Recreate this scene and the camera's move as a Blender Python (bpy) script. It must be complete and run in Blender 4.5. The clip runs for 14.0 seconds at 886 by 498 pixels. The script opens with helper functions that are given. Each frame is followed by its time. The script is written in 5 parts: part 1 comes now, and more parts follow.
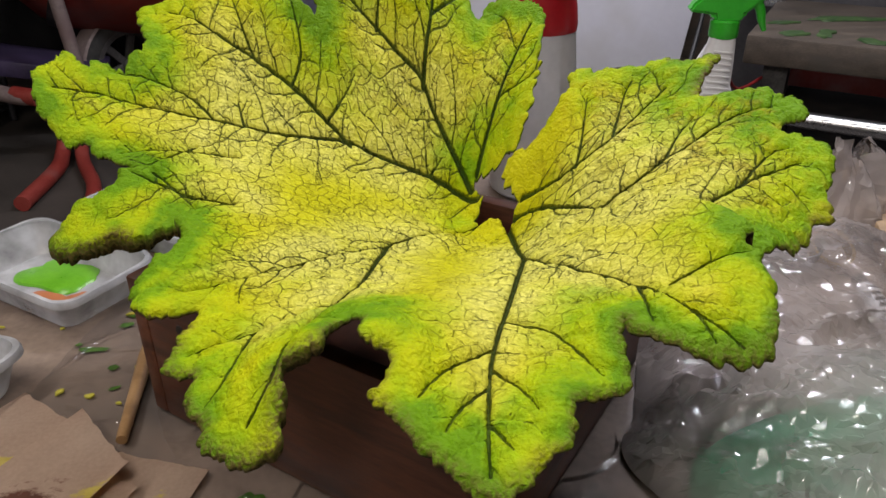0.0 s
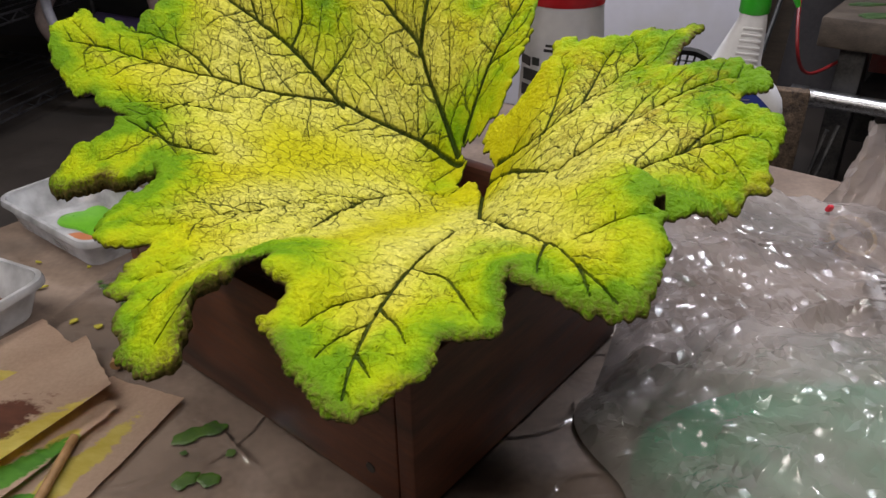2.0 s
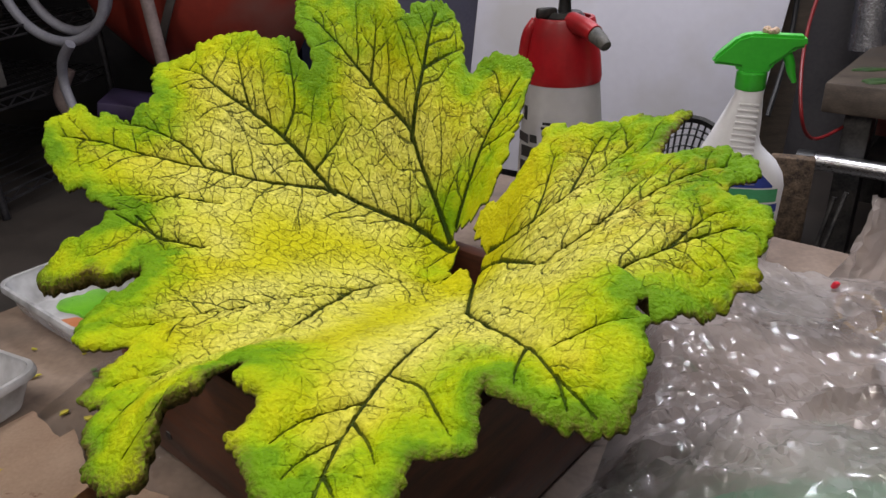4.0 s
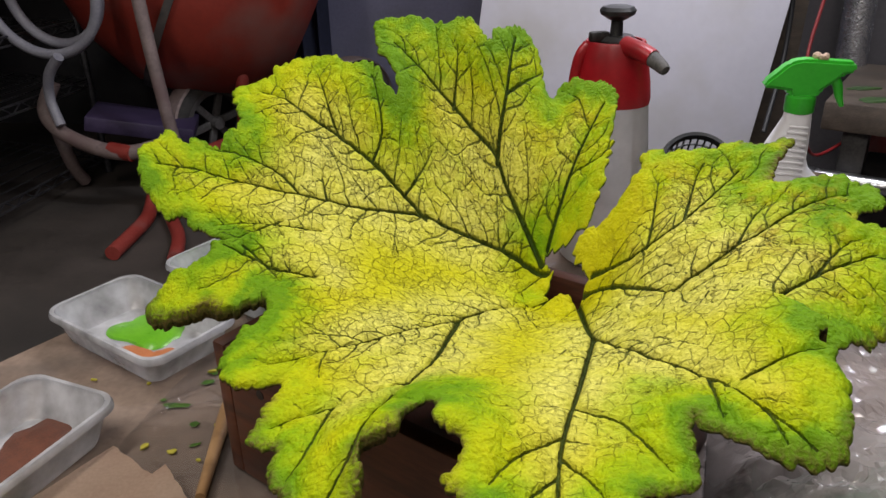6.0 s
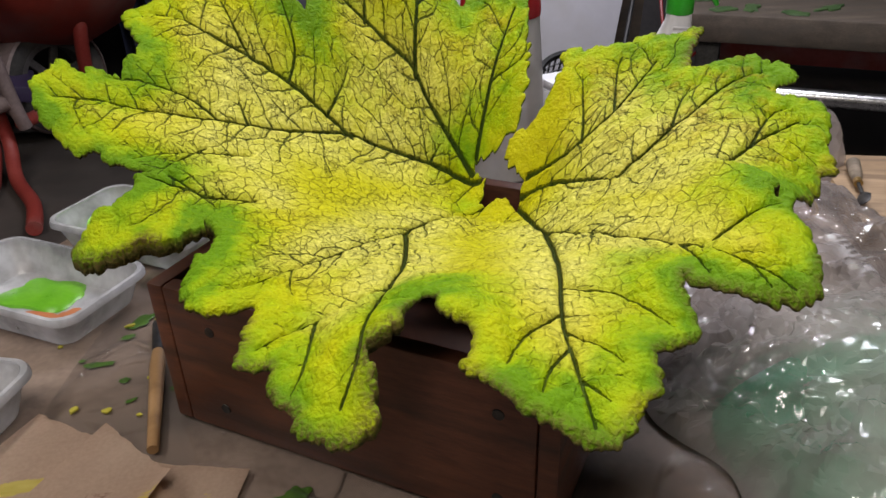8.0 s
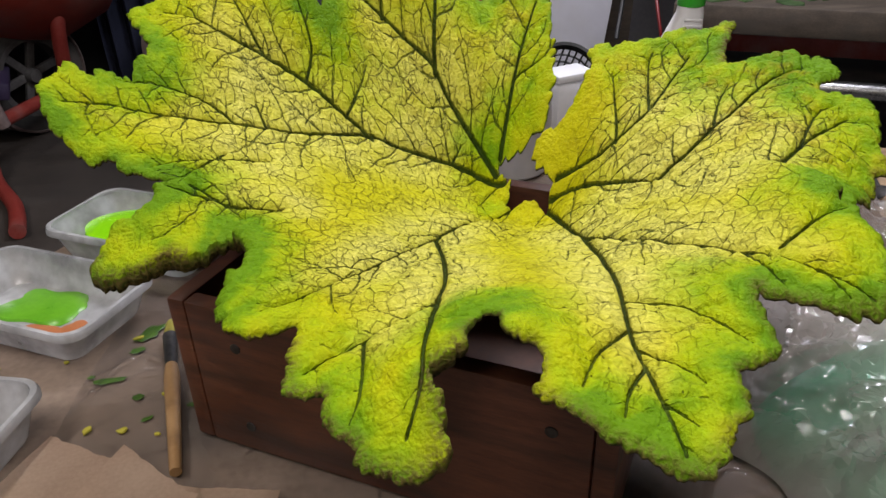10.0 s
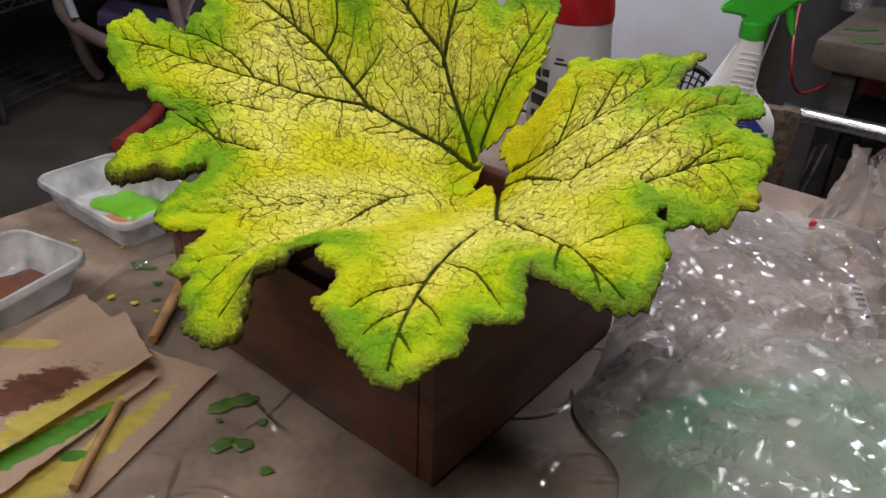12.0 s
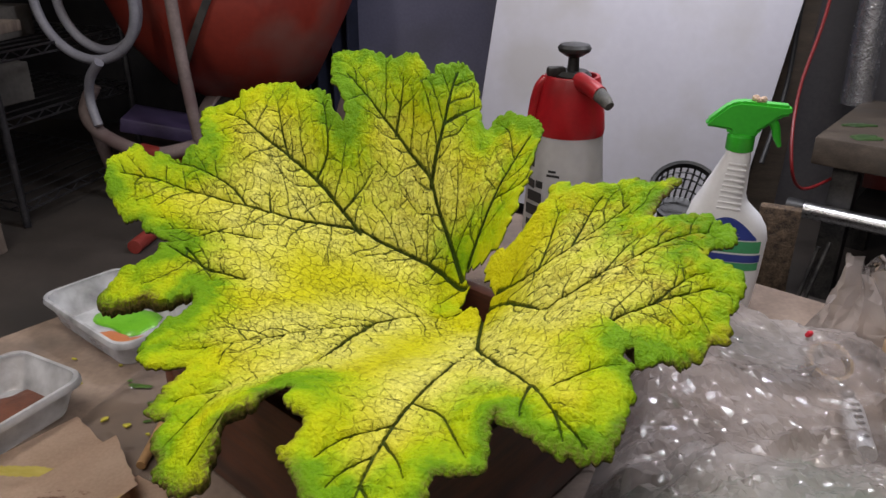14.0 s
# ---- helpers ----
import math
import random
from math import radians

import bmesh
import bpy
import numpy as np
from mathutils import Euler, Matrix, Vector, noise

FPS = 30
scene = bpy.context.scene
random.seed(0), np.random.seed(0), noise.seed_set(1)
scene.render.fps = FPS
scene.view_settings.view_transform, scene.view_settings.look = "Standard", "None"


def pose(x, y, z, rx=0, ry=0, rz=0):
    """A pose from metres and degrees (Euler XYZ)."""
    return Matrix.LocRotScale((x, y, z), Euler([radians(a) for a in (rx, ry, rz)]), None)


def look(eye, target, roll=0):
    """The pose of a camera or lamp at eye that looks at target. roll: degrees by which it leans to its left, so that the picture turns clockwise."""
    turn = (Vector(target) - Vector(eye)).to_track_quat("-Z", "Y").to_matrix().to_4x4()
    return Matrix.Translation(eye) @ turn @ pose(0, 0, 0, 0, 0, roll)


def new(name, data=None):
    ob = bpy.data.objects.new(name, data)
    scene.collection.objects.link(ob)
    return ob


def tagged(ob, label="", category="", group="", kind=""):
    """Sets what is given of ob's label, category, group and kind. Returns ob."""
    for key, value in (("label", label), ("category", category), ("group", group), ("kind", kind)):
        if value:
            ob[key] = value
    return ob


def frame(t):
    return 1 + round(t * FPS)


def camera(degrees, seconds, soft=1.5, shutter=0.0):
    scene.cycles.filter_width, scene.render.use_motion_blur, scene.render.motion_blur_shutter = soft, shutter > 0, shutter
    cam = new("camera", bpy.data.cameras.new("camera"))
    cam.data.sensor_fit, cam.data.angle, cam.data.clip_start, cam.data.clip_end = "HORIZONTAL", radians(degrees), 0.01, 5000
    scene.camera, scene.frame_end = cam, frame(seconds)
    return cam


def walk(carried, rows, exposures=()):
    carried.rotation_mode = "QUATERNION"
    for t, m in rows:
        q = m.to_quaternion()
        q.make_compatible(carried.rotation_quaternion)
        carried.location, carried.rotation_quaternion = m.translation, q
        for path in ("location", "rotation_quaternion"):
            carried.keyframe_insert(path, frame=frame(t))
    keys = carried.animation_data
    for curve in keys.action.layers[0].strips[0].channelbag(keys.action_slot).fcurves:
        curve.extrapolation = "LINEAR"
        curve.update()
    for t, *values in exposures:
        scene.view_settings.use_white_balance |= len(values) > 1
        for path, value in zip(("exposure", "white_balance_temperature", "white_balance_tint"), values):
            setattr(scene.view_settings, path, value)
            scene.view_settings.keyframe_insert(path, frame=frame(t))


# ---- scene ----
import collections

cam = camera(61.6, 14.0)
PATH = [
    (0, (0.033, -0.025, 1.266), (-0.043, 1.727, 0.304), -0.2),
    (0.5, (0.019, -0.038, 1.265), (-0.037, 1.716, 0.305), -1.1),
    (1, (0.062, -0.065, 1.252), (0.027, 1.678, 0.272), -2.4),
    (1.5, (0.127, -0.066, 1.254), (0.042, 1.677, 0.278), -1.1),
    (2, (0.161, -0.044, 1.256), (-0.169, 1.657, 0.257), -1.0),
    (2.5, (0.215, -0.016, 1.273), (-0.163, 1.701, 0.321), 0.4),
    (3, (0.225, -0.003, 1.28), (-0.183, 1.719, 0.349), 0.1),
    (3.5, (0.222, -0.011, 1.286), (-0.154, 1.73, 0.376), 0.7),
    (4, (0.184, -0.014, 1.278), (-0.203, 1.749, 0.417), -2.4),
    (4.2, (0.153, -0.013, 1.281), (-0.25, 1.757, 0.442), -2.4),
    (6.3, (0.027, -0.035, 1.308), (-0.169, 1.767, 0.463), -1.3),
    (6.5, (0.037, -0.032, 1.315), (-0.101, 1.769, 0.457), -1.8),
    (7, (0.038, -0.039, 1.296), (0.009, 1.736, 0.374), -1.2),
    (7.5, (0.006, -0.057, 1.257), (0.028, 1.702, 0.306), -0.4),
    (8, (-0.055, -0.044, 1.264), (0.062, 1.698, 0.289), -1.8),
    (8.2, (-0.076, -0.046, 1.266), (0.091, 1.697, 0.299), -2.7),
    (10.3, (-0.104, 0.001, 1.265), (0.07, 1.72, 0.257), -1.6),
    (10.5, (-0.098, 0.004, 1.276), (0.054, 1.722, 0.264), -2.0),
    (11, (-0.057, -0.044, 1.278), (-0.006, 1.683, 0.27), -2.0),
    (11.5, (0.058, -0.093, 1.28), (-0.039, 1.602, 0.222), 2.2),
    (12, (0.143, -0.111, 1.292), (-0.158, 1.59, 0.284), 2.0),
    (12.5, (0.184, -0.09, 1.313), (-0.216, 1.628, 0.369), 3.1),
    (13, (0.185, -0.049, 1.341), (-0.326, 1.687, 0.49), 2.5),
    (13.5, (0.184, -0.046, 1.35), (-0.321, 1.697, 0.509), 2.3),
    (14, (0.182, -0.09, 1.341), (-0.203, 1.694, 0.524), 0.3),
]
walk(cam, [(t, look(eye, target, roll)) for t, eye, target, roll in PATH])

# ---- light ----
world = bpy.data.worlds.new("world")
scene.world = world
world.use_nodes = True
world.node_tree.nodes["Background"].inputs[0].default_value = (0.55, 0.6, 0.75, 1)
world.node_tree.nodes["Background"].inputs[1].default_value = 0.02

TABLE = 0.752      # table top
FLOOR = 0.40       # workshop floor
CEIL = 2.75


def tube_lamp(name, x, y, z, length, watts, turn, colour):
    data = bpy.data.lights.new(name, "AREA")
    data.shape, data.size, data.size_y, data.energy, data.color = "RECTANGLE", length, 0.14, watts, colour
    ob = new(name, data)
    ob.matrix_basis = pose(x, y, z, 0, 0, turn)
    return ob


LAMPS = [(0.0, -0.10, 2.10, 1.2, 11.0, 40), (0.50, 1.45, 2.35, 1.2, 27.5, 0), (-1.15, 0.45, 2.25, 1.2, 13.0, 75)]
for lx, ly, lz, ll, lw, lt in LAMPS:
    tube_lamp("fluorescent_light", lx, ly, lz - 0.045, ll, lw, lt, (1.0, 0.925, 0.87) if ly < 1 else (0.91, 0.91, 1.0))


# ---- materials ----
def ramp(nt, fac, stops):
    n = nt.nodes.new("ShaderNodeValToRGB")
    el = n.color_ramp.elements
    while len(el) < len(stops):
        el.new(0.5)
    for e, (p, c) in zip(el, stops):
        e.position, e.color = p, (*c, 1)
    nt.links.new(fac, n.inputs[0])
    return n.outputs[0]


def tex(nt, kind, scale, vec, detail=6.0, **kw):
    n = nt.nodes.new(kind)
    n.inputs["Scale"].default_value = scale
    if "Detail" in n.inputs:
        n.inputs["Detail"].default_value = detail
    for k, v in kw.items():
        n.inputs[k].default_value = v
    nt.links.new(vec, n.inputs["Vector"])
    return n


def maths(nt, op, a, b=None, clamp=False):
    n = nt.nodes.new("ShaderNodeMath")
    n.operation, n.use_clamp = op, clamp
    for i, v in enumerate((a, b)):
        if v is None:
            continue
        if isinstance(v, (int, float)):
            n.inputs[i].default_value = v
        else:
            nt.links.new(v, n.inputs[i])
    return n.outputs[0]


def mixc(nt, fac, a, b, kind="MIX"):
    n = nt.nodes.new("ShaderNodeMix")
    n.data_type, n.blend_type = "RGBA", kind
    for key, v in ((0, fac), (6, a), (7, b)):
        if isinstance(v, (int, float)):
            n.inputs[key].default_value = v
        elif isinstance(v, tuple):
            n.inputs[key].default_value = (*v, 1)
        else:
            nt.links.new(v, n.inputs[key])
    return n.outputs[2]


def start(name):
    m = bpy.data.materials.new(name)
    m.use_nodes = True
    nt = m.node_tree
    bsdf = nt.nodes["Principled BSDF"]
    co = nt.nodes.new("ShaderNodeTexCoord").outputs["Object"]
    return m, nt, bsdf, co


def bump(nt, bsdf, height, strength, dist):
    b = nt.nodes.new("ShaderNodeBump")
    b.inputs["Strength"].default_value, b.inputs["Distance"].default_value = strength, dist
    nt.links.new(height, b.inputs["Height"])
    nt.links.new(b.outputs[0], bsdf.inputs["Normal"])


def plain(name, c1, c2, scale=30.0, rough=0.5, metal=0.0, bumps=0.15, fine=8.0, dist=0.002, dirt=None, dirt_scale=6.0, stretch=None):
    """A surface of two tones in two scales of noise, with fine relief and patches of dirt."""
    m, nt, bsdf, co = start(name)
    if stretch:
        mp = nt.nodes.new("ShaderNodeMapping")
        mp.inputs["Scale"].default_value = stretch
        nt.links.new(co, mp.inputs["Vector"])
        co = mp.outputs[0]
    n1 = tex(nt, "ShaderNodeTexNoise", scale, co)
    n2 = tex(nt, "ShaderNodeTexNoise", scale * fine, co)
    both = maths(nt, "ADD", maths(nt, "MULTIPLY", n1.outputs[0], 0.65), maths(nt, "MULTIPLY", n2.outputs[0], 0.35))
    col = ramp(nt, both, [(0.36, c1), (0.64, c2)])
    if dirt:
        n3 = tex(nt, "ShaderNodeTexNoise", dirt_scale, co, 8.0)
        f = ramp(nt, n3.outputs[0], [(0.5, (0, 0, 0)), (0.68, (0.8, 0.8, 0.8))])
        col = mixc(nt, f, col, dirt)
    nt.links.new(col, bsdf.inputs["Base Color"])
    nt.links.new(ramp(nt, both, [(0.3, (rough * 0.85,) * 3), (0.7, (min(1, rough * 1.15),) * 3)]), bsdf.inputs["Roughness"])
    bsdf.inputs["Metallic"].default_value = metal
    bump(nt, bsdf, both, bumps, dist)
    return m


def film_material(name, haze, tint, rough, gloss=0.3, cloud=9.0, wave=0.16, grain=45.0):
    """Thin clear plastic film: mostly see-through, glossy, milky in patches."""
    m, nt, bsdf, co = start(name)
    out = nt.nodes["Material Output"]
    clear = nt.nodes.new("ShaderNodeBsdfTransparent")
    clear.inputs[0].default_value = (0.96, 0.96, 0.96, 1)
    shine = nt.nodes.new("ShaderNodeBsdfGlossy")
    shine.inputs["Roughness"].default_value = rough
    milk = nt.nodes.new("ShaderNodeBsdfDiffuse")
    milk.inputs[0].default_value = (*tint, 1)
    veil = nt.nodes.new("ShaderNodeBsdfTranslucent")
    veil.inputs[0].default_value = (*tint, 1)
    half = nt.nodes.new("ShaderNodeMixShader")
    nt.links.new(milk.outputs[0], half.inputs[1])
    nt.links.new(veil.outputs[0], half.inputs[2])
    n1 = tex(nt, "ShaderNodeTexNoise", cloud, co)
    fac = ramp(nt, n1.outputs[0], [(0.3, (haze * 0.45,) * 3), (0.7, (min(1, haze * 1.5),) * 3)])
    a = nt.nodes.new("ShaderNodeMixShader")
    nt.links.new(fac, a.inputs[0])
    nt.links.new(clear.outputs[0], a.inputs[1])
    nt.links.new(half.outputs[0], a.inputs[2])
    fres = nt.nodes.new("ShaderNodeFresnel")
    fres.inputs[0].default_value = 1.5
    b = nt.nodes.new("ShaderNodeMixShader")
    nt.links.new(maths(nt, "ADD", maths(nt, "MULTIPLY", fres.outputs[0], 1.0, True), gloss * 0.25, True), b.inputs[0])
    nt.links.new(a.outputs[0], b.inputs[1])
    nt.links.new(shine.outputs[0], b.inputs[2])
    nt.links.new(b.outputs[0], out.inputs[0])
    n2 = tex(nt, "ShaderNodeTexNoise", grain, co, 2.0)
    bm_ = nt.nodes.new("ShaderNodeBump")
    bm_.inputs["Strength"].default_value, bm_.inputs["Distance"].default_value = wave, 0.003
    nt.links.new(n2.outputs[0], bm_.inputs["Height"])
    nt.links.new(bm_.outputs[0], shine.inputs["Normal"])
    return m


def leaf_material():
    """Painted cement leaf: yellow in the middle of the lobes, green to the rim, dark wash in veins and cracks, brown at the tips."""
    m, nt, bsdf, co = start("painted_leaf")

    def attr(k):
        a = nt.nodes.new("ShaderNodeAttribute")
        a.attribute_name = k
        return a.outputs["Fac"]

    def warped(scale, amount):
        warp = tex(nt, "ShaderNodeTexNoise", scale, co, 2.0)
        add = nt.nodes.new("ShaderNodeVectorMath")
        add.operation = "MULTIPLY_ADD"
        add.inputs[1].default_value = (amount,) * 3
        nt.links.new(warp.outputs["Color"], add.inputs[0])
        nt.links.new(co, add.inputs[2])
        return add.outputs[0]

    def edges(scale, vec, lo, hi):
        v = tex(nt, "ShaderNodeTexVoronoi", scale, vec)
        v.feature, v.voronoi_dimensions = "DISTANCE_TO_EDGE", "2D"
        return ramp(nt, v.outputs["Distance"], [(lo, (1, 1, 1)), (hi, (0, 0, 0))])

    def spread(out, k):
        return maths(nt, "MULTIPLY", maths(nt, "SUBTRACT", out, 0.5), k)
    rim, vein, pale, ochre = attr("rim"), attr("vein"), attr("pale"), attr("ochre")
    big = tex(nt, "ShaderNodeTexNoise", 11.0, co, 4.0).outputs[0]
    patch = tex(nt, "ShaderNodeTexNoise", 30.0, warped(20.0, 0.01), 5.0).outputs[0]
    mid = tex(nt, "ShaderNodeTexNoise", 70.0, co, 6.0).outputs[0]
    fine = tex(nt, "ShaderNodeTexNoise", 330.0, co, 6.0).outputs[0]
    # sponged tone from the green rim to the yellow middle
    r = maths(nt, "ADD", maths(nt, "MULTIPLY", rim, 12.0), spread(big, 2.6))
    r = maths(nt, "ADD", maths(nt, "ADD", r, spread(patch, 0.75)), spread(mid, 0.55))
    col = ramp(nt, r, [(0.0, (0.135, 0.280, 0.003)), (0.16, (0.230, 0.375, 0.002)), (0.38, (0.355, 0.455, 0.002)), (0.70, (0.460, 0.492, 0.002)), (1.0, (0.525, 0.505, 0.005))])
    # cream, dry-brushed on the high middle
    dry = maths(nt, "ADD", spread(patch, 1.8), spread(fine, 0.9))
    pf = maths(nt, "MULTIPLY", pale, maths(nt, "ADD", dry, 0.84, True), True)
    col = mixc(nt, pf, col, (0.68, 0.65, 0.13))
    # ochre sponging on some lobes
    of = maths(nt, "MULTIPLY", ochre, ramp(nt, maths(nt, "ADD", mid, spread(patch, 0.6)), [(0.50, (0, 0, 0)), (0.70, (0.6, 0.6, 0.6))]), True)
    col = mixc(nt, of, col, (0.32, 0.215, 0.010))
    # crackle: two sizes of cells, in patches, broken up
    wco = warped(34.0, 0.009)
    inner = attr("crackle")
    gate = ramp(nt, patch, [(0.46, (0, 0, 0)), (0.60, (1, 1, 1))])
    broken = ramp(nt, tex(nt, "ShaderNodeTexNoise", 105.0, co, 2.0).outputs[0], [(0.38, (0, 0, 0)), (0.50, (1, 1, 1))])
    c1 = maths(nt, "MULTIPLY", edges(84.0, wco, 0.008, 0.028), broken)
    c2 = maths(nt, "MULTIPLY", maths(nt, "MULTIPLY", edges(170.0, wco, 0.012, 0.05), gate), broken)
    crack = maths(nt, "MULTIPLY", maths(nt, "MAXIMUM", c1, maths(nt, "MULTIPLY", c2, 0.6)), inner)
    col = mixc(nt, maths(nt, "MULTIPLY", crack, 0.64), col, (0.060, 0.065, 0.004))
    # pits
    pv = tex(nt, "ShaderNodeTexVoronoi", 150.0, co)
    keep = maths(nt, "GREATER_THAN", tex(nt, "ShaderNodeTexNoise", 60.0, co, 1.0).outputs[0], 0.56)
    pit = maths(nt, "MULTIPLY", ramp(nt, pv.outputs["Distance"], [(0.10, (1, 1, 1)), (0.22, (0, 0, 0))]), keep)
    col = mixc(nt, maths(nt, "MULTIPLY", pit, 0.75), col, (0.05, 0.058, 0.008))
    # wash in the veins, with ragged borders
    ragged = maths(nt, "ADD", vein, maths(nt, "ADD", spread(fine, 0.55), spread(mid, 0.35)))
    vf = ramp(nt, ragged, [(0.25, (0, 0, 0)), (0.36, (0.75, 0.75, 0.75)), (0.60, (1, 1, 1))])
    vf = maths(nt, "MULTIPLY", vf, ramp(nt, vein, [(0.07, (0, 0, 0)), (0.15, (1, 1, 1))]))
    col = mixc(nt, maths(nt, "MULTIPLY", vf, 0.95), col, (0.014, 0.034, 0.003))
    # brown, worn tips; at the top-right curl the same colour paints its shaded hollow
    tn = maths(nt, "MULTIPLY", attr("tip"), ramp(nt, fine, [(0.38, (0.2, 0.2, 0.2)), (0.58, (1, 1, 1))]), True)
    col = mixc(nt, tn, col, (0.095, 0.058, 0.022))
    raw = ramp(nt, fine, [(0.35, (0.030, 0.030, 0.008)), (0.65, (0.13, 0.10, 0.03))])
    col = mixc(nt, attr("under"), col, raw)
    col = mixc(nt, 0.55, col, ramp(nt, fine, [(0.3, (0.78, 0.78, 0.78)), (0.7, (1.22, 1.22, 1.22))]), "MULTIPLY")
    nt.links.new(col, bsdf.inputs["Base Color"])
    bsdf.inputs["Roughness"].default_value = 0.62
    bsdf.inputs["Specular IOR Level"].default_value = 0.12
    h = maths(nt, "ADD", maths(nt, "MULTIPLY", crack, -1.1), maths(nt, "MULTIPLY", fine, 0.75))
    h = maths(nt, "ADD", h, maths(nt, "MULTIPLY", mid, 1.3))
    h = maths(nt, "ADD", h, maths(nt, "MULTIPLY", maths(nt, "MAXIMUM", pit, vf), -0.7))
    bump(nt, bsdf, h, 1.0, 0.0042)
    return m


LEAF = leaf_material()
CONCRETE = plain("table_cement", (0.165, 0.118, 0.088), (0.28, 0.21, 0.163), 14, 0.55, 0, 0.3, 9, 0.002, (0.06, 0.05, 0.045), 5)
FLOORM = plain("floor_cement", (0.034, 0.028, 0.024), (0.066, 0.054, 0.047), 5, 0.7, 0, 0.3, 12, 0.003, (0.03, 0.028, 0.026), 2)
WALLM = plain("wall_paint", (0.17, 0.17, 0.26), (0.225, 0.225, 0.33), 4, 0.7, 0, 0.1, 20, 0.001, (0.13, 0.13, 0.14), 1.5)
GREYPANEL = plain("grey_panel", (0.10, 0.095, 0.10), (0.15, 0.14, 0.145), 4, 0.7, 0, 0.1, 20, 0.001, (0.08, 0.075, 0.075), 2)
BOUNCEWALL = plain("bounce_wall_paint", (0.72, 0.70, 0.66), (0.80, 0.78, 0.74), 4, 0.8)
CEILM = plain("ceiling_paint", (0.62, 0.61, 0.60), (0.70, 0.69, 0.67), 4, 0.8)
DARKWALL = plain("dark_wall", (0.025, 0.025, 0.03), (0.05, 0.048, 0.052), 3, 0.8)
BOXWOOD = plain("stained_wood", (0.075, 0.024, 0.012), (0.15, 0.052, 0.026), 16, 0.5, 0, 0.3, 6, 0.0015, (0.03, 0.015, 0.01), 5, stretch=(1, 1, 7))
PINE = plain("raw_wood", (0.26, 0.17, 0.095), (0.40, 0.28, 0.17), 9, 0.65, 0, 0.3, 7, 0.0015, (0.17, 0.11, 0.065), 6, stretch=(1, 8, 8))
OLDPINE = plain("dusty_trestle_wood", (0.13, 0.10, 0.08), (0.22, 0.175, 0.14), 9, 0.75, 0, 0.3, 7, 0.002, (0.09, 0.07, 0.06), 6, stretch=(6, 6, 1))
TIMBER = plain("old_timber", (0.05, 0.037, 0.027), (0.10, 0.077, 0.057), 7, 0.75, 0, 0.4, 8, 0.003, (0.06, 0.05, 0.04), 4, stretch=(1, 6, 6))
PAPER = plain("kraft_paper", (0.46, 0.32, 0.23), (0.56, 0.41, 0.30), 12, 0.75, 0, 0.12, 10, 0.001)
WHITEB = plain("white_board", (0.72, 0.71, 0.79), (0.78, 0.77, 0.85), 3, 0.45, 0, 0.03, 15, 0.001, (0.62, 0.60, 0.60), 3)
PLASTIC_W = plain("white_plastic", (0.70, 0.70, 0.72), (0.77, 0.77, 0.79), 20, 0.35, 0, 0.05, 8, 0.001)
PLASTIC_G = plain("green_plastic", (0.03, 0.40, 0.022), (0.045, 0.48, 0.03), 25, 0.32, 0, 0.06, 8, 0.001)
PLASTIC_R = plain("red_plastic", (0.29, 0.006, 0.011), (0.37, 0.010, 0.015), 20, 0.34, 0, 0.08, 8, 0.001, (0.20, 0.012, 0.014), 14)
PLASTIC_K = plain("black_plastic", (0.012, 0.012, 0.013), (0.03, 0.03, 0.03), 30, 0.4)
GREYP = plain("dusty_nozzle", (0.035, 0.035, 0.034), (0.13, 0.125, 0.115), 60, 0.7, 0, 0.3)
STEEL = plain("brushed_steel", (0.55, 0.55, 0.56), (0.68, 0.68, 0.68), 8, 0.28, 1.0, 0.1, 8, 0.001, stretch=(0.5, 12, 12))
DARKMETAL = plain("dark_metal", (0.03, 0.03, 0.032), (0.09, 0.085, 0.08), 20, 0.5, 0.7)
BENCHM = plain("grimy_bench", (0.012, 0.010, 0.009), (0.035, 0.028, 0.023), 9, 0.7, 0, 0.3)
COIR = plain("coir_mat", (0.035, 0.022, 0.014), (0.16, 0.11, 0.07), 55, 0.9, 0, 0.9, 4, 0.004)
RACKM = plain("rack_wire", (0.07, 0.07, 0.08), (0.15, 0.15, 0.16), 20, 0.35, 0.8)
DRUM = plain("mixer_paint", (0.18, 0.018, 0.010), (0.25, 0.028, 0.015), 5, 0.55, 0, 0.2, 10, 0.002, (0.17, 0.075, 0.06), 3.5)
PIPEG = plain("dusty_pipe", (0.16, 0.12, 0.115), (0.26, 0.20, 0.19), 12, 0.6, 0, 0.2, 8, 0.001, (0.13, 0.08, 0.08), 6)
PIPER = plain("red_pipe", (0.22, 0.022, 0.016), (0.30, 0.05, 0.038), 12, 0.55, 0, 0.2, 8, 0.001, (0.22, 0.13, 0.12), 6)
HOSE = plain("grey_hose", (0.21, 0.21, 0.25), (0.30, 0.30, 0.34), 18, 0.5)
RUBBER = plain("tyre_rubber", (0.02, 0.02, 0.02), (0.06, 0.055, 0.05), 25, 0.8, 0, 0.3, 6, 0.002, (0.12, 0.10, 0.09), 8)
HUBM = plain("wheel_hub", (0.06, 0.055, 0.055), (0.12, 0.115, 0.11), 15, 0.55, 0.2)
PURPLE = plain("purple_crate", (0.028, 0.02, 0.055), (0.05, 0.034, 0.085), 15, 0.6)
NAVY = plain("navy_cloth", (0.018, 0.022, 0.045), (0.035, 0.04, 0.08), 8, 0.85)
CARD = plain("dusty_carton", (0.07, 0.065, 0.06), (0.13, 0.12, 0.11), 8, 0.7)
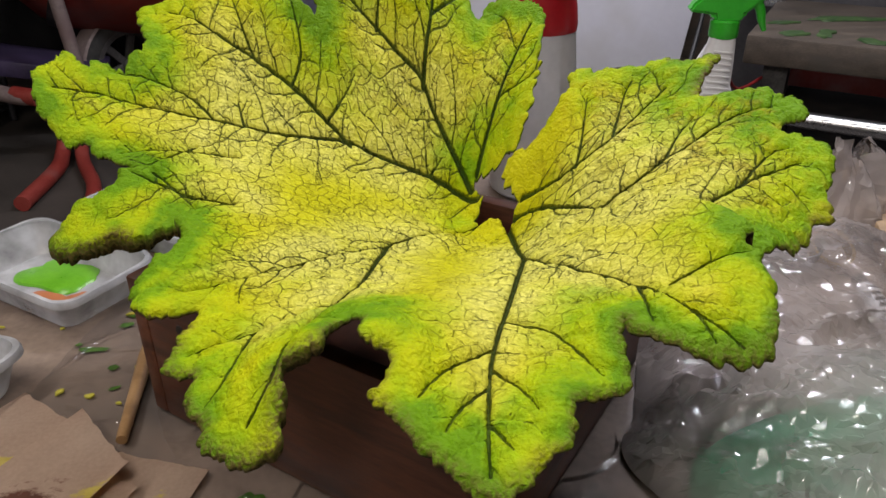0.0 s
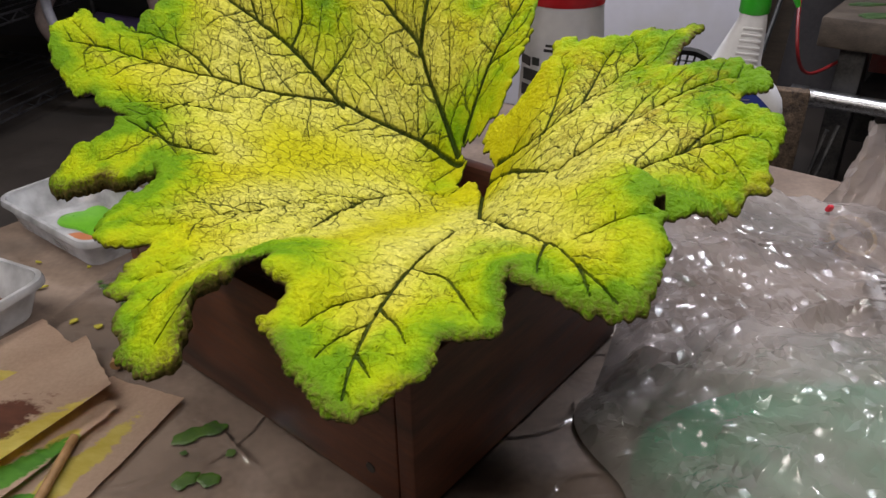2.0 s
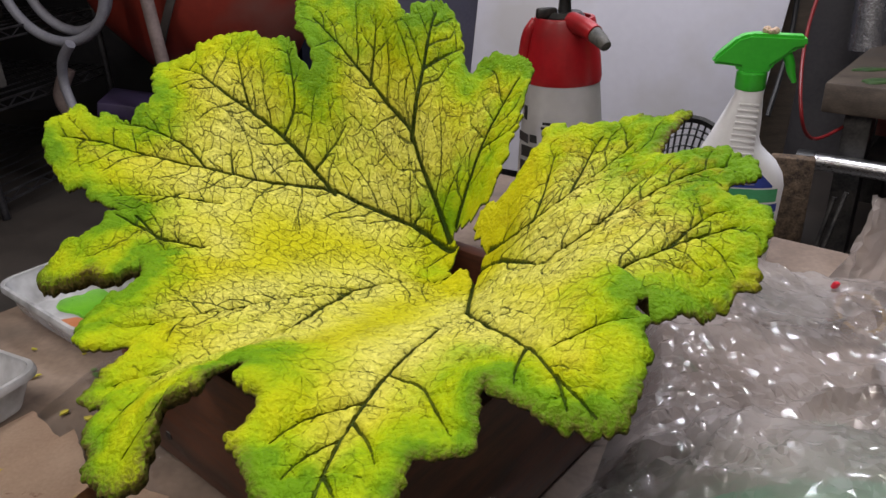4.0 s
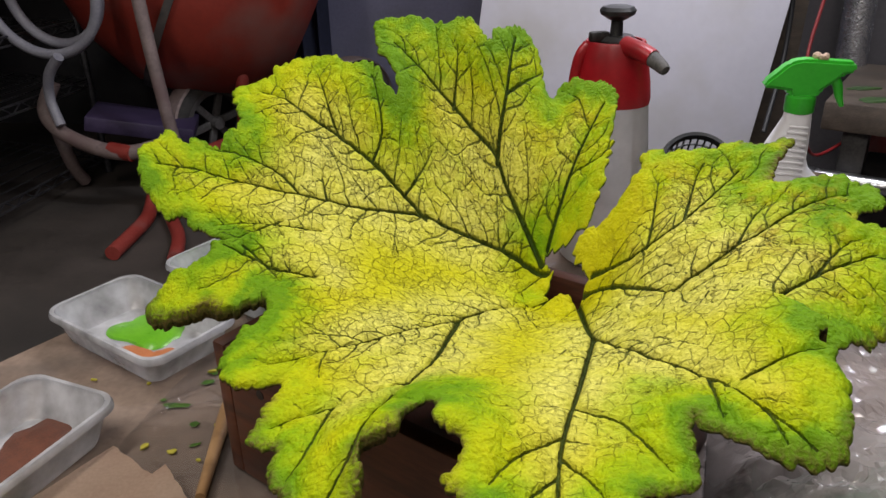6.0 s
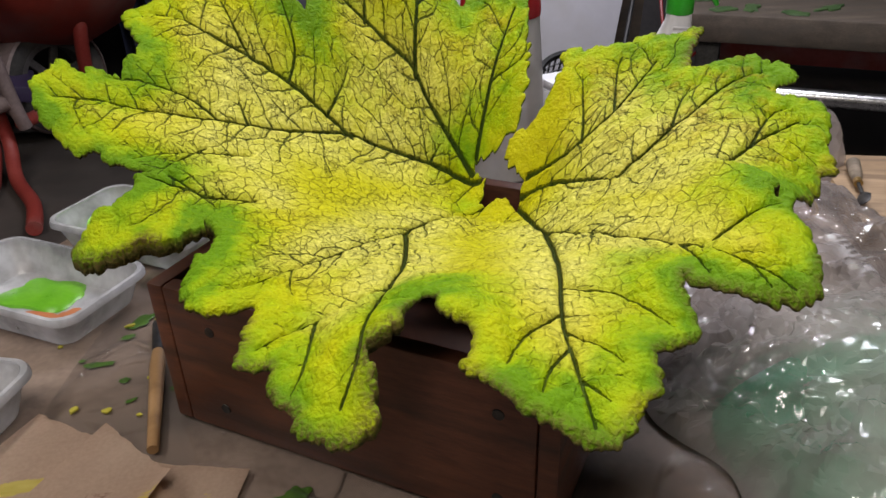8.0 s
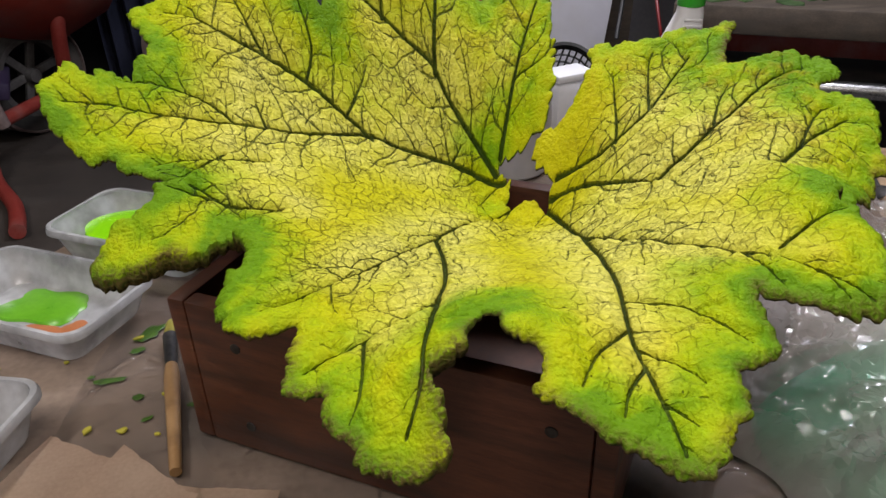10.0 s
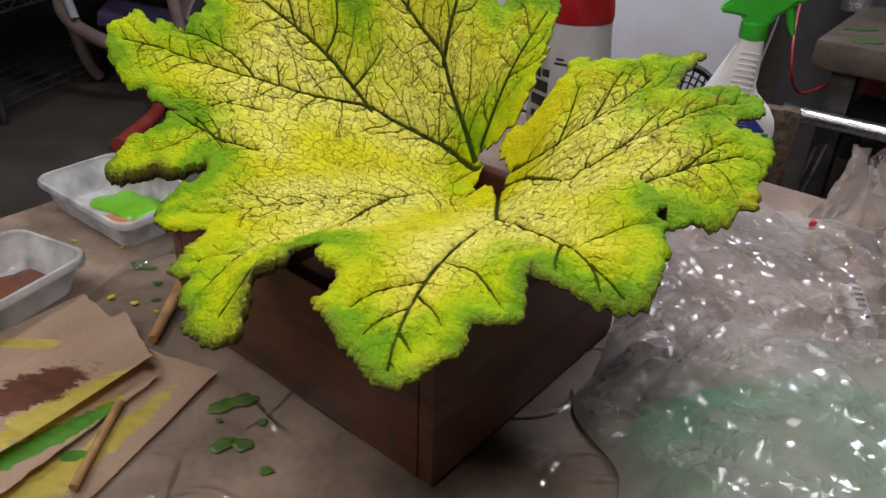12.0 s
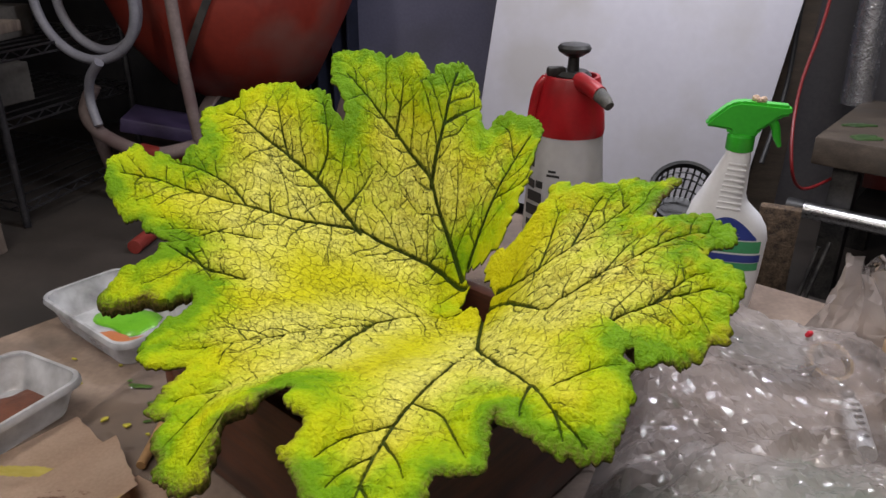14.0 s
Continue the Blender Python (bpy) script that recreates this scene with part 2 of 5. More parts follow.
FOIL = plain("foil_duct", (0.55, 0.55, 0.58), (0.75, 0.75, 0.78), 30, 0.25, 0.9, 0.8, 4, 0.006)
CABLE_R = plain("red_cable", (0.16, 0.01, 0.012), (0.21, 0.015, 0.016), 30, 0.4)
CABLE_K = plain("black_cable", (0.012, 0.012, 0.013), (0.02, 0.02, 0.02), 30, 0.5)
BLUE = plain("label_blue", (0.016, 0.035, 0.22), (0.022, 0.045, 0.27), 40, 0.35)
LGREEN = plain("label_green", (0.04, 0.26, 0.10), (0.05, 0.31, 0.13), 40, 0.35)
LGREY = plain("label_print", (0.16, 0.15, 0.25), (0.22, 0.21, 0.32), 60, 0.4)
PAINT_G = plain("green_paint", (0.10, 0.33, 0.012), (0.15, 0.42, 0.02), 40, 0.3, 0, 0.25, 5, 0.002)
PAINT_LIME = plain("lime_paint", (0.22, 0.62, 0.004), (0.28, 0.70, 0.008), 40, 0.25, 0, 0.2)
PAINT_O = plain("orange_paint", (0.42, 0.145, 0.055), (0.50, 0.19, 0.08), 40, 0.35, 0, 0.2)
PAINT_B = plain("brown_paint", (0.075, 0.022, 0.010), (0.14, 0.045, 0.022), 60, 0.45, 0, 0.3)
SPECK = plain("green_speck", (0.030, 0.085, 0.008), (0.065, 0.135, 0.014), 60, 0.4, 0, 0.3)
SPECK_Y = plain("yellow_crumb", (0.40, 0.36, 0.03), (0.5, 0.45, 0.05), 60, 0.6)
BRUSHW = plain("brush_handle", (0.30, 0.17, 0.07), (0.40, 0.24, 0.11), 18, 0.45, 0, 0.1, 6, 0.001, (0.15, 0.08, 0.03), 20, stretch=(1, 1, 0.2))
BRISTLE = plain("bristles", (0.20, 0.18, 0.03), (0.34, 0.30, 0.05), 120, 0.8, 0, 0.6)
BRASS = plain("brass_ferrule", (0.35, 0.22, 0.07), (0.48, 0.32, 0.12), 40, 0.35, 0.8)
TOOLW = plain("tool_handle", (0.15, 0.11, 0.075), (0.33, 0.27, 0.2), 30, 0.7, 0, 0.4, 5, 0.002, (0.09, 0.07, 0.05), 18)
TOOLD = plain("dark_tool_handle", (0.05, 0.025, 0.022), (0.30, 0.26, 0.2), 40, 0.6, 0, 0.4)
TOOLG = plain("olive_tool_handle", (0.09, 0.10, 0.04), (0.17, 0.17, 0.08), 40, 0.6, 0, 0.3)
GREENBAG = plain("green_wrap", (0.02, 0.20, 0.10), (0.05, 0.30, 0.16), 18, 0.5, 0, 0.5, 6, 0.004)
FILM = film_material("clear_film", 0.05, (0.6, 0.56, 0.54), 0.07, 0.0, 9.0, 0.12, 45.0)
BAG = film_material("crumpled_bag", 0.44, (0.82, 0.73, 0.69), 0.035, 0.0, 7.0, 0.22, 130.0)
TUBM = film_material("tub_plastic", 0.62, (0.92, 0.93, 0.96), 0.25, 0.12, 20)
BODYM = film_material("milky_tank", 0.97, (0.80, 0.78, 0.75), 0.3, 0.1, 8)
REDBIT = plain("red_bit", (0.6, 0.01, 0.03), (0.7, 0.02, 0.05), 60, 0.4)
GLASSY = plain("dusty_glass", (0.075, 0.085, 0.075), (0.13, 0.14, 0.125), 20, 0.25)
LEAFBITS = plain("cut_leaves", (0.022, 0.055, 0.016), (0.06, 0.11, 0.03), 40, 0.6, 0, 0.3)
GLOW = bpy.data.materials.new("lamp_diffuser")
GLOW.use_nodes = True
GLOW.node_tree.nodes["Principled BSDF"].inputs["Emission Color"].default_value = (1, 0.95, 0.9, 1)
GLOW.node_tree.nodes["Principled BSDF"].inputs["Emission Strength"].default_value = 3.0


# ---- mesh helpers ----
def link(name, bm, material, parent=None, label="", smooth=True):
    me = bpy.data.meshes.new(name)
    bmesh.ops.recalc_face_normals(bm, faces=bm.faces)
    bm.to_mesh(me)
    bm.free()
    me.materials.append(material)
    if smooth:
        me.shade_smooth()
        me.set_sharp_from_angle(angle=radians(38))
    ob = new(name, me)
    if parent:
        ob.parent = parent
    if label:
        ob["label"] = label
    return ob


def part(name, bm, material, parent, label="", smooth=True):
    return link(name, bm, material, parent, label, smooth)


def thing(name, label, category, at=None, group="", kind=""):
    ob = new(name)
    ob.empty_display_size = 0.05
    if at is not None:
        ob.matrix_basis = at
    return tagged(ob, label, category, group, kind)


def solo(name, bm, material, label, category, group="", kind="", smooth=True):
    return tagged(link(name, bm, material, None, "", smooth), label, category, group, kind)


def box(sx, sy, sz, m=None, bevel=0.002, bm=None):
    bm = bm or bmesh.new()
    made = bmesh.ops.create_cube(bm, size=1.0)["verts"]
    bmesh.ops.scale(bm, vec=(sx, sy, sz), verts=made)
    if bevel:
        edges = list({e for v in made for e in v.link_edges})
        got = bmesh.ops.bevel(bm, geom=edges, offset=bevel, segments=2, affect="EDGES", profile=0.5)
        made = list({v for f in got["faces"] for v in f.verts} | {v for v in made if v.is_valid})
    if m is not None:
        bmesh.ops.transform(bm, matrix=m, verts=made)
    return bm


def lathe(profile, seg=40, bm=None, m=None, squash=1.0):
    """Turns (radius, height) pairs round z; the ends close where the radius is 0."""
    bm = bm or bmesh.new()
    rings, made = [], []
    for r, z in profile:
        ring = []
        if r < 1e-6:
            ring = [bm.verts.new((0, 0, z))] * seg
            made.append(ring[0])
        else:
            for i in range(seg):
                a = 2 * math.pi * i / seg
                ring.append(bm.verts.new((r * math.cos(a), r * math.sin(a) * squash, z)))
            made += ring
        rings.append(ring)
    for a, b in zip(rings, rings[1:]):
        for i in range(seg):
            j = (i + 1) % seg
            vs = []
            for v in (a[i], a[j], b[j], b[i]):
                if v not in vs:
                    vs.append(v)
            if len(vs) > 2:
                bm.faces.new(vs)
    if m is not None:
        bmesh.ops.transform(bm, matrix=m, verts=made)
    return bm


def spline(points, n=8):
    """Points along a smooth curve through the given ones."""
    p = [Vector(q) for q in points]
    if len(p) == 2:
        return [p[0].lerp(p[1], i / n) for i in range(n + 1)]
    out = []
    for i in range(len(p) - 1):
        a, b, c, d = p[max(0, i - 1)], p[i], p[i + 1], p[min(len(p) - 1, i + 2)]
        for k in range(n):
            t = k / n
            out.append(0.5 * ((2 * b) + (c - a) * t + (2 * a - 5 * b + 4 * c - d) * t * t + (3 * b - a - 3 * c + d) * t ** 3))
    return out + [p[-1]]


def pipe(points, radius, seg=10, bm=None, smooth=8, radii=None, flat=1.0):
    bm = bm or bmesh.new()
    path = spline(points, smooth) if smooth > 1 else [Vector(q) for q in points]
    rings, up = [], None
    for i, q in enumerate(path):
        d = (path[min(i + 1, len(path) - 1)] - path[max(i - 1, 0)]).normalized()
        if up is None:
            up = d.orthogonal().normalized()
        up = (up - d * up.dot(d)).normalized()
        side = d.cross(up)
        f = i / (len(path) - 1)
        r = radius if radii is None else float(np.interp(f, [k[0] for k in radii], [k[1] for k in radii]))
        rings.append([bm.verts.new(q + r * (math.cos(a) * up + flat * math.sin(a) * side)) for a in (2 * math.pi * k / seg for k in range(seg))])
    for a, b in zip(rings, rings[1:]):
        for k in range(seg):
            bm.faces.new((a[k], a[(k + 1) % seg], b[(k + 1) % seg], b[k]))
    bm.faces.new(rings[0][::-1])
    bm.faces.new(rings[-1])
    return bm


def prism(outline, depth, m=None, bevel=0.0015):
    """A flat outline in x and z, given a depth along y."""
    bm = bmesh.new()
    f = bm.faces.new([bm.verts.new((x, -depth / 2, z)) for x, z in outline])
    got = bmesh.ops.extrude_face_region(bm, geom=[f])
    bmesh.ops.translate(bm, vec=(0, depth, 0), verts=[v for v in got["geom"] if isinstance(v, bmesh.types.BMVert)])
    if bevel:
        bmesh.ops.bevel(bm, geom=list(bm.edges), offset=bevel, segments=2, affect="EDGES")
    if m is not None:
        bmesh.ops.transform(bm, matrix=m, verts=bm.verts)
    return bm


def blob(outline, z, thick, wobble=0.25, seed=0, n=5):
    """A low puddle or crumb with a wavering rim: centre, radii and turn, or a rim of points."""
    cx, cy, rx, ry, turn = outline
    bm = bmesh.new()
    rings = []
    for k, (f, h) in enumerate(((1.0, 0.0), (0.93, 0.75), (0.6, 1.0))):
        ring = []
        for i in range(32):
            a = 2 * math.pi * i / 32
            w = 1 + wobble * noise.noise(Vector((math.cos(a) * 1.6, math.sin(a) * 1.6, seed * 3.7)))
            x, y = rx * f * w * math.cos(a), ry * f * w * math.sin(a)
            ring.append(bm.verts.new((cx + x * math.cos(turn) - y * math.sin(turn), cy + x * math.sin(turn) + y * math.cos(turn), z + thick * h)))
        rings.append(ring)
    for a, b in zip(rings, rings[1:]):
        for i in range(32):
            bm.faces.new((a[i], a[(i + 1) % 32], b[(i + 1) % 32], b[i]))
    bm.faces.new(rings[-1])
    bm.faces.new(rings[0][::-1])
    return bm


def sheet(nx, ny, fn):
    """A grid over u and v from 0 to 1, each corner put where fn says."""
    bm = bmesh.new()
    g = [[bm.verts.new(fn(i / nx, j / ny)) for j in range(ny + 1)] for i in range(nx + 1)]
    for i in range(nx):
        for j in range(ny):
            bm.faces.new((g[i][j], g[i + 1][j], g[i + 1][j + 1], g[i][j + 1]))
    return bm


def crumple(x, y, s, seed):
    """Sharp-ridged relief of crushed film, from 0 to about 1."""
    q = Vector((x * s, y * s, seed))
    w = noise.noise_vector(q * 0.6) * 0.7
    a = 1 - abs(noise.noise(q + w))
    b = 1 - abs(noise.noise((q + w) * 2.3 + Vector((3, 1, 7))))
    c = abs(noise.noise(q * 0.45 + Vector((9, 2, 1))))
    return 0.45 * a * a + 0.25 * b * b + 0.5 * c


# ---- the room ----
def slab(name, x0, x1, y0, y1, z0, z1, mat, label, cat):
    return solo(name, box(x1 - x0, y1 - y0, z1 - z0, pose((x0 + x1) / 2, (y0 + y1) / 2, (z0 + z1) / 2), 0), mat, label, cat, kind="structure", smooth=False)


slab("floor", -3.6, 2.6, -2.0, 4.2, FLOOR - 0.1, FLOOR, FLOORM, "dark worn cement workshop floor", "floor")
# The ceiling is never in view; its light tone is there for bounced fill.
slab("ceiling", -3.6, 2.6, -2.0, 4.2, CEIL, CEIL + 0.1, CEILM, "unseen workshop ceiling, made off-white to bounce light", "ceiling")
slab("wall_north", -0.95, 2.6, 3.0, 3.1, FLOOR, CEIL, WALLM, "blue-grey painted workshop wall", "wall")
# Behind the mixer the lack of light is put into the wall's dark colour.
slab("wall_north_shade", -3.6, -0.95, 3.1, 3.2, FLOOR, CEIL, DARKWALL, "workshop wall behind the mixer, its shade put into a dark colour", "wall")
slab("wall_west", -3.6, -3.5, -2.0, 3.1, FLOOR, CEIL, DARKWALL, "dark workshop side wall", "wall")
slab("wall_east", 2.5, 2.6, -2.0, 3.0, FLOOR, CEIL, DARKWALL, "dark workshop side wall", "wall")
# Out of view behind the camera; made pale to throw fill light forward.
slab("wall_south", -3.5, 2.5, -2.0, -1.9, FLOOR, CEIL, BOUNCEWALL, "unseen pale wall added to bounce light onto the table", "wall")

for lx, ly, lz, ll, lw, lt in LAMPS:
    fx = thing("ceiling_light", "white fluorescent batten light with glowing diffuser", "lamp", pose(lx, ly, lz, 0, 0, lt), "fluorescent lights")
    part("housing", box(ll + 0.06, 0.2, 0.05, pose(0, 0, 0.025), 0.006), PLASTIC_W, fx)
    part("diffuser", box(ll, 0.15, 0.03, pose(0, 0, -0.017), 0.008), GLOW, fx, "glowing diffuser")
    for sx in (-0.45, 0.45):
        part("hanger", pipe([(sx, 0, 0.05), (sx, 0, CEIL - lz)], 0.004, 6, smooth=1), DARKMETAL, fx)

# ---- the table ----
table = thing("work_table", "low cement-topped work table smeared with paint", "table", pose(0, 0, 0))
TOP = [(-1.0, 0.135), (-0.238, 1.56), (1.05, 0.872), (1.05, -0.35), (-0.9, -0.35)]
tb = bmesh.new()
tf = tb.faces.new([tb.verts.new((x, y, TABLE)) for x, y in TOP])
got = bmesh.ops.extrude_face_region(tb, geom=[tf])
bmesh.ops.translate(tb, vec=(0, 0, -0.05), verts=[v for v in got["geom"] if isinstance(v, bmesh.types.BMVert)])
bmesh.ops.bevel(tb, geom=list(tb.edges), offset=0.004, segments=2, affect="EDGES")
part("tabletop", tb, CONCRETE, table)
for lx, ly in ((-0.8, -0.22), (0.95, -0.25), (-0.24, 1.42), (0.93, 0.82)):
    part("leg", box(0.07, 0.07, TABLE - 0.05 - FLOOR, pose(lx, ly, (TABLE - 0.05 + FLOOR) / 2), 0.003), TIMBER, table)


def film_spot(u, v):
    x, y = -0.41 + 0.70 * u + 0.02 * math.sin(9 * v), 0.02 + 1.06 * v + 0.015 * math.sin(11 * u)
    ridge = 0.0
    for k, (sx, sy) in enumerate(((4.0, 10.0), (9.0, 3.5), (6.0, 6.5))):
        n = abs(noise.noise(Vector((x * sx + y * 2.0, y * sy - x * 1.5, 4.0 + 7 * k))))
        gate = max(0.0, noise.noise(Vector((x * 11, y * 11, 20.0 + k))))
        if n < 0.035:
            ridge = max(ridge, min(1.0, 4 * gate) * math.cos(n / 0.035 * math.pi / 2) ** 2)
    return (x, y, TABLE + 0.0012 + 0.0022 * ridge + 0.0010 * crumple(x, y, 12.0, 4.0))


def film_sheet():
    """A grid whose rows shake a little, so that the wrinkles break into short glints."""
    rnd = random.Random(12)
    bm = sheet(280, 430, film_spot)
    for v in bm.verts:
        v.co.z += rnd.uniform(0, 0.00012)
    return bm


solo("plastic_film", film_sheet(), FILM, "thin clear plastic film lying wrinkled on the table", "plastic film")

# ---- the wooden box under the leaf ----
FRONT, LEFT, RIGHT = Vector((0.056, 0.362)), Vector((-0.275, 0.580)), Vector((0.220, 0.653))
crate_turn = math.atan2(*(RIGHT - FRONT).yx)
crate = thing("wooden_box", "dark-stained open wooden box carrying the leaf", "box",
              Matrix.Translation((FRONT.x, FRONT.y, TABLE + 0.003)) @ pose(0, 0, 0, 0, 0, math.degrees(crate_turn)))
CL, CW, CH, CT = (RIGHT - FRONT).length, (LEFT - FRONT).length, 0.158, 0.018
for nm, m, sx, sy in (("side_panel", pose(CL / 2, CT / 2, CH / 2), CL, CT), ("side_panel", pose(CL / 2, CW - CT / 2, CH / 2), CL, CT),
                      ("end_panel", pose(CT / 2, CW / 2, CH / 2), CT, CW - 2 * CT - 0.001), ("end_panel", pose(CL - CT / 2, CW / 2, CH / 2), CT, CW - 2 * CT - 0.001)):
    part(nm, box(sx, sy, CH, m, 0.003), BOXWOOD, crate)
part("base_panel", box(CL - 2 * CT, CW - 2 * CT, 0.012, pose(CL / 2, CW / 2, 0.007), 0.001), BOXWOOD, crate)
for k, (fy, fz) in enumerate(((0.05, 0.03), (0.05, 0.12), (0.33, 0.03), (0.33, 0.12))):
    part("screw", lathe([(0, -0.003), (0.006, -0.003), (0.005, 0.001), (0, 0.001)], 12, None, pose(0.0, fy, fz, 0, -90, 0)), DARKMETAL, crate)

# ---- the leaf ----
# Rims of the lobes, in order round the leaf, and the ribs, from the middle outwards.
TOP_RIM = [(0.042, 0.722, 0.950), (0.074, 0.703, 0.983), (0.084, 0.712, 1.005), (0.095, 0.736, 1.034), (0.106, 0.786, 1.067), (0.108, 0.811, 1.082), (0.111, 0.836, 1.099), (0.087, 0.861, 1.110), (0.052, 0.871, 1.105), (0.036, 0.853, 1.088), (0.026, 0.872, 1.109), (0.016, 0.896, 1.140), (-0.001, 0.905, 1.161), (-0.019, 0.890, 1.165), (-0.035, 0.874, 1.165), (-0.041, 0.859, 1.153), (-0.048, 0.869, 1.165), (-0.065, 0.880, 1.176), (-0.091, 0.878, 1.171), (-0.097, 0.880, 1.174), (-0.119, 0.884, 1.177), (-0.137, 0.882, 1.177), (-0.168, 0.883, 1.175), (-0.181, 0.871, 1.167), (-0.167, 0.837, 1.149), (-0.149, 0.811, 1.127), (-0.139, 0.794, 1.104)]
UPLEFT_RIM = [(-0.151, 0.800, 1.118), (-0.163, 0.815, 1.134), (-0.180, 0.820, 1.138), (-0.207, 0.822, 1.136), (-0.222, 0.831, 1.141), (-0.248, 0.833, 1.139), (-0.271, 0.831, 1.134), (-0.292, 0.826, 1.128), (-0.295, 0.807, 1.117), (-0.312, 0.801, 1.113), (-0.330, 0.782, 1.105), (-0.315, 0.747, 1.097), (-0.303, 0.728, 1.089), (-0.305, 0.715, 1.082), (-0.319, 0.697, 1.074), (-0.335, 0.695, 1.079), (-0.346, 0.680, 1.078)]
LEFT_RIM = [(-0.363, 0.683, 1.088), (-0.368, 0.665, 1.085), (-0.376, 0.652, 1.085), (-0.377, 0.638, 1.076), (-0.371, 0.620, 1.059), (-0.359, 0.610, 1.047), (-0.345, 0.599, 1.034), (-0.331, 0.595, 1.026), (-0.316, 0.601, 1.026), (-0.305, 0.590, 1.018), (-0.275, 0.587, 1.012)]
ARM_RIM = [(-0.286, 0.579, 1.011), (-0.286, 0.568, 1.003), (-0.308, 0.554, 0.994), (-0.315, 0.543, 0.984), (-0.322, 0.532, 0.975), (-0.328, 0.522, 0.966), (-0.326, 0.512, 0.960), (-0.308, 0.507, 0.962)]
ARMLOW_RIM = [(-0.306, 0.502, 0.960), (-0.286, 0.511, 0.970), (-0.252, 0.514, 0.981), (-0.234, 0.511, 0.983), (-0.232, 0.521, 0.985), (-0.216, 0.526, 0.987)]
L3_RIM = [(-0.213, 0.515, 0.985), (-0.203, 0.499, 0.984), (-0.204, 0.479, 0.983), (-0.215, 0.471, 0.982), (-0.218, 0.433, 0.980), (-0.210, 0.418, 0.979), (-0.211, 0.412, 0.976), (-0.201, 0.402, 0.976), (-0.191, 0.398, 0.974), (-0.184, 0.405, 0.974), (-0.171, 0.405, 0.973), (-0.164, 0.416, 0.974)]
FINGER_RIM = [(-0.163, 0.398, 0.971), (-0.169, 0.382, 0.970), (-0.171, 0.368, 0.968), (-0.165, 0.354, 0.965), (-0.157, 0.347, 0.965), (-0.144, 0.345, 0.965), (-0.146, 0.332, 0.963), (-0.141, 0.318, 0.961), (-0.131, 0.307, 0.959), (-0.124, 0.294, 0.957)]
FINGER2_RIM = [(-0.106, 0.282, 0.956), (-0.087, 0.280, 0.962), (-0.074, 0.283, 0.969), (-0.072, 0.293, 0.976), (-0.072, 0.302, 0.983), (-0.077, 0.313, 0.989), (-0.078, 0.323, 0.993), (-0.070, 0.331, 0.998), (-0.057, 0.336, 1.003), (-0.051, 0.351, 1.005), (-0.037, 0.362, 1.007)]
FRONT_RIM = [(-0.035, 0.347, 1.008), (-0.035, 0.334, 1.005), (-0.018, 0.332, 1.002), (-0.013, 0.322, 1.000), (-0.020, 0.306, 0.996), (-0.019, 0.295, 0.991), (-0.003, 0.280, 0.986), (0.005, 0.273, 0.985), (0.016, 0.260, 0.982), (0.028, 0.248, 0.980), (0.034, 0.241, 0.979), (0.048, 0.241, 0.979), (0.065, 0.246, 0.982), (0.070, 0.256, 0.985), (0.084, 0.267, 0.988), (0.092, 0.279, 0.991), (0.094, 0.300, 0.994), (0.107, 0.301, 0.992), (0.123, 0.310, 0.993), (0.128, 0.322, 1.000), (0.128, 0.330, 1.006), (0.126, 0.354, 1.013)]
R2_RIM = [(0.128, 0.341, 1.011), (0.142, 0.340, 1.012), (0.154, 0.334, 1.012), (0.162, 0.327, 1.009), (0.178, 0.322, 1.005), (0.196, 0.323, 1.001), (0.211, 0.336, 1.004), (0.221, 0.356, 1.013), (0.224, 0.384, 1.022), (0.223, 0.413, 1.030), (0.218, 0.422, 1.034)]
R1_RIM = [(0.245, 0.436, 1.023), (0.272, 0.456, 1.008), (0.286, 0.475, 1.012), (0.304, 0.484, 1.015), (0.307, 0.511, 1.028), (0.322, 0.541, 1.044), (0.312, 0.566, 1.054), (0.289, 0.579, 1.055), (0.316, 0.593, 1.062), (0.318, 0.622, 1.070), (0.298, 0.643, 1.072), (0.270, 0.648, 1.067), (0.245, 0.667, 1.062), (0.273, 0.713, 1.082), (0.241, 0.723, 1.075), (0.227, 0.735, 1.075), (0.200, 0.735, 1.066), (0.161, 0.741, 1.061), (0.133, 0.744, 1.057), (0.125, 0.717, 1.045), (0.103, 0.700, 1.017), (0.087, 0.696, 0.991), (0.067, 0.701, 0.974), (0.064, 0.683, 0.959), (0.081, 0.665, 0.948)]
HOLE_RIM = [(0.073, 0.659, 0.935), (0.070, 0.654, 0.929), (0.042, 0.681, 0.919), (0.042, 0.705, 0.928), (0.034, 0.719, 0.936), (0.037, 0.728, 0.951)]
RIMS = [TOP_RIM, UPLEFT_RIM, LEFT_RIM, ARM_RIM, ARMLOW_RIM, L3_RIM, FINGER_RIM, FINGER2_RIM, FRONT_RIM, R2_RIM, R1_RIM, HOLE_RIM]
LEFT_RIB = [(0.039, 0.709, 0.927), (-0.015, 0.736, 0.945), (-0.087, 0.727, 0.978), (-0.106, 0.722, 0.989), (-0.174, 0.694, 1.007), (-0.226, 0.680, 1.025), (-0.266, 0.671, 1.035), (-0.325, 0.660, 1.055), (-0.361, 0.640, 1.068)]
UPLEFT_RIB = [(-0.099, 0.722, 0.985), (-0.125, 0.732, 1.010), (-0.161, 0.744, 1.041), (-0.199, 0.751, 1.069), (-0.235, 0.758, 1.090), (-0.272, 0.775, 1.106), (-0.301, 0.786, 1.109)]
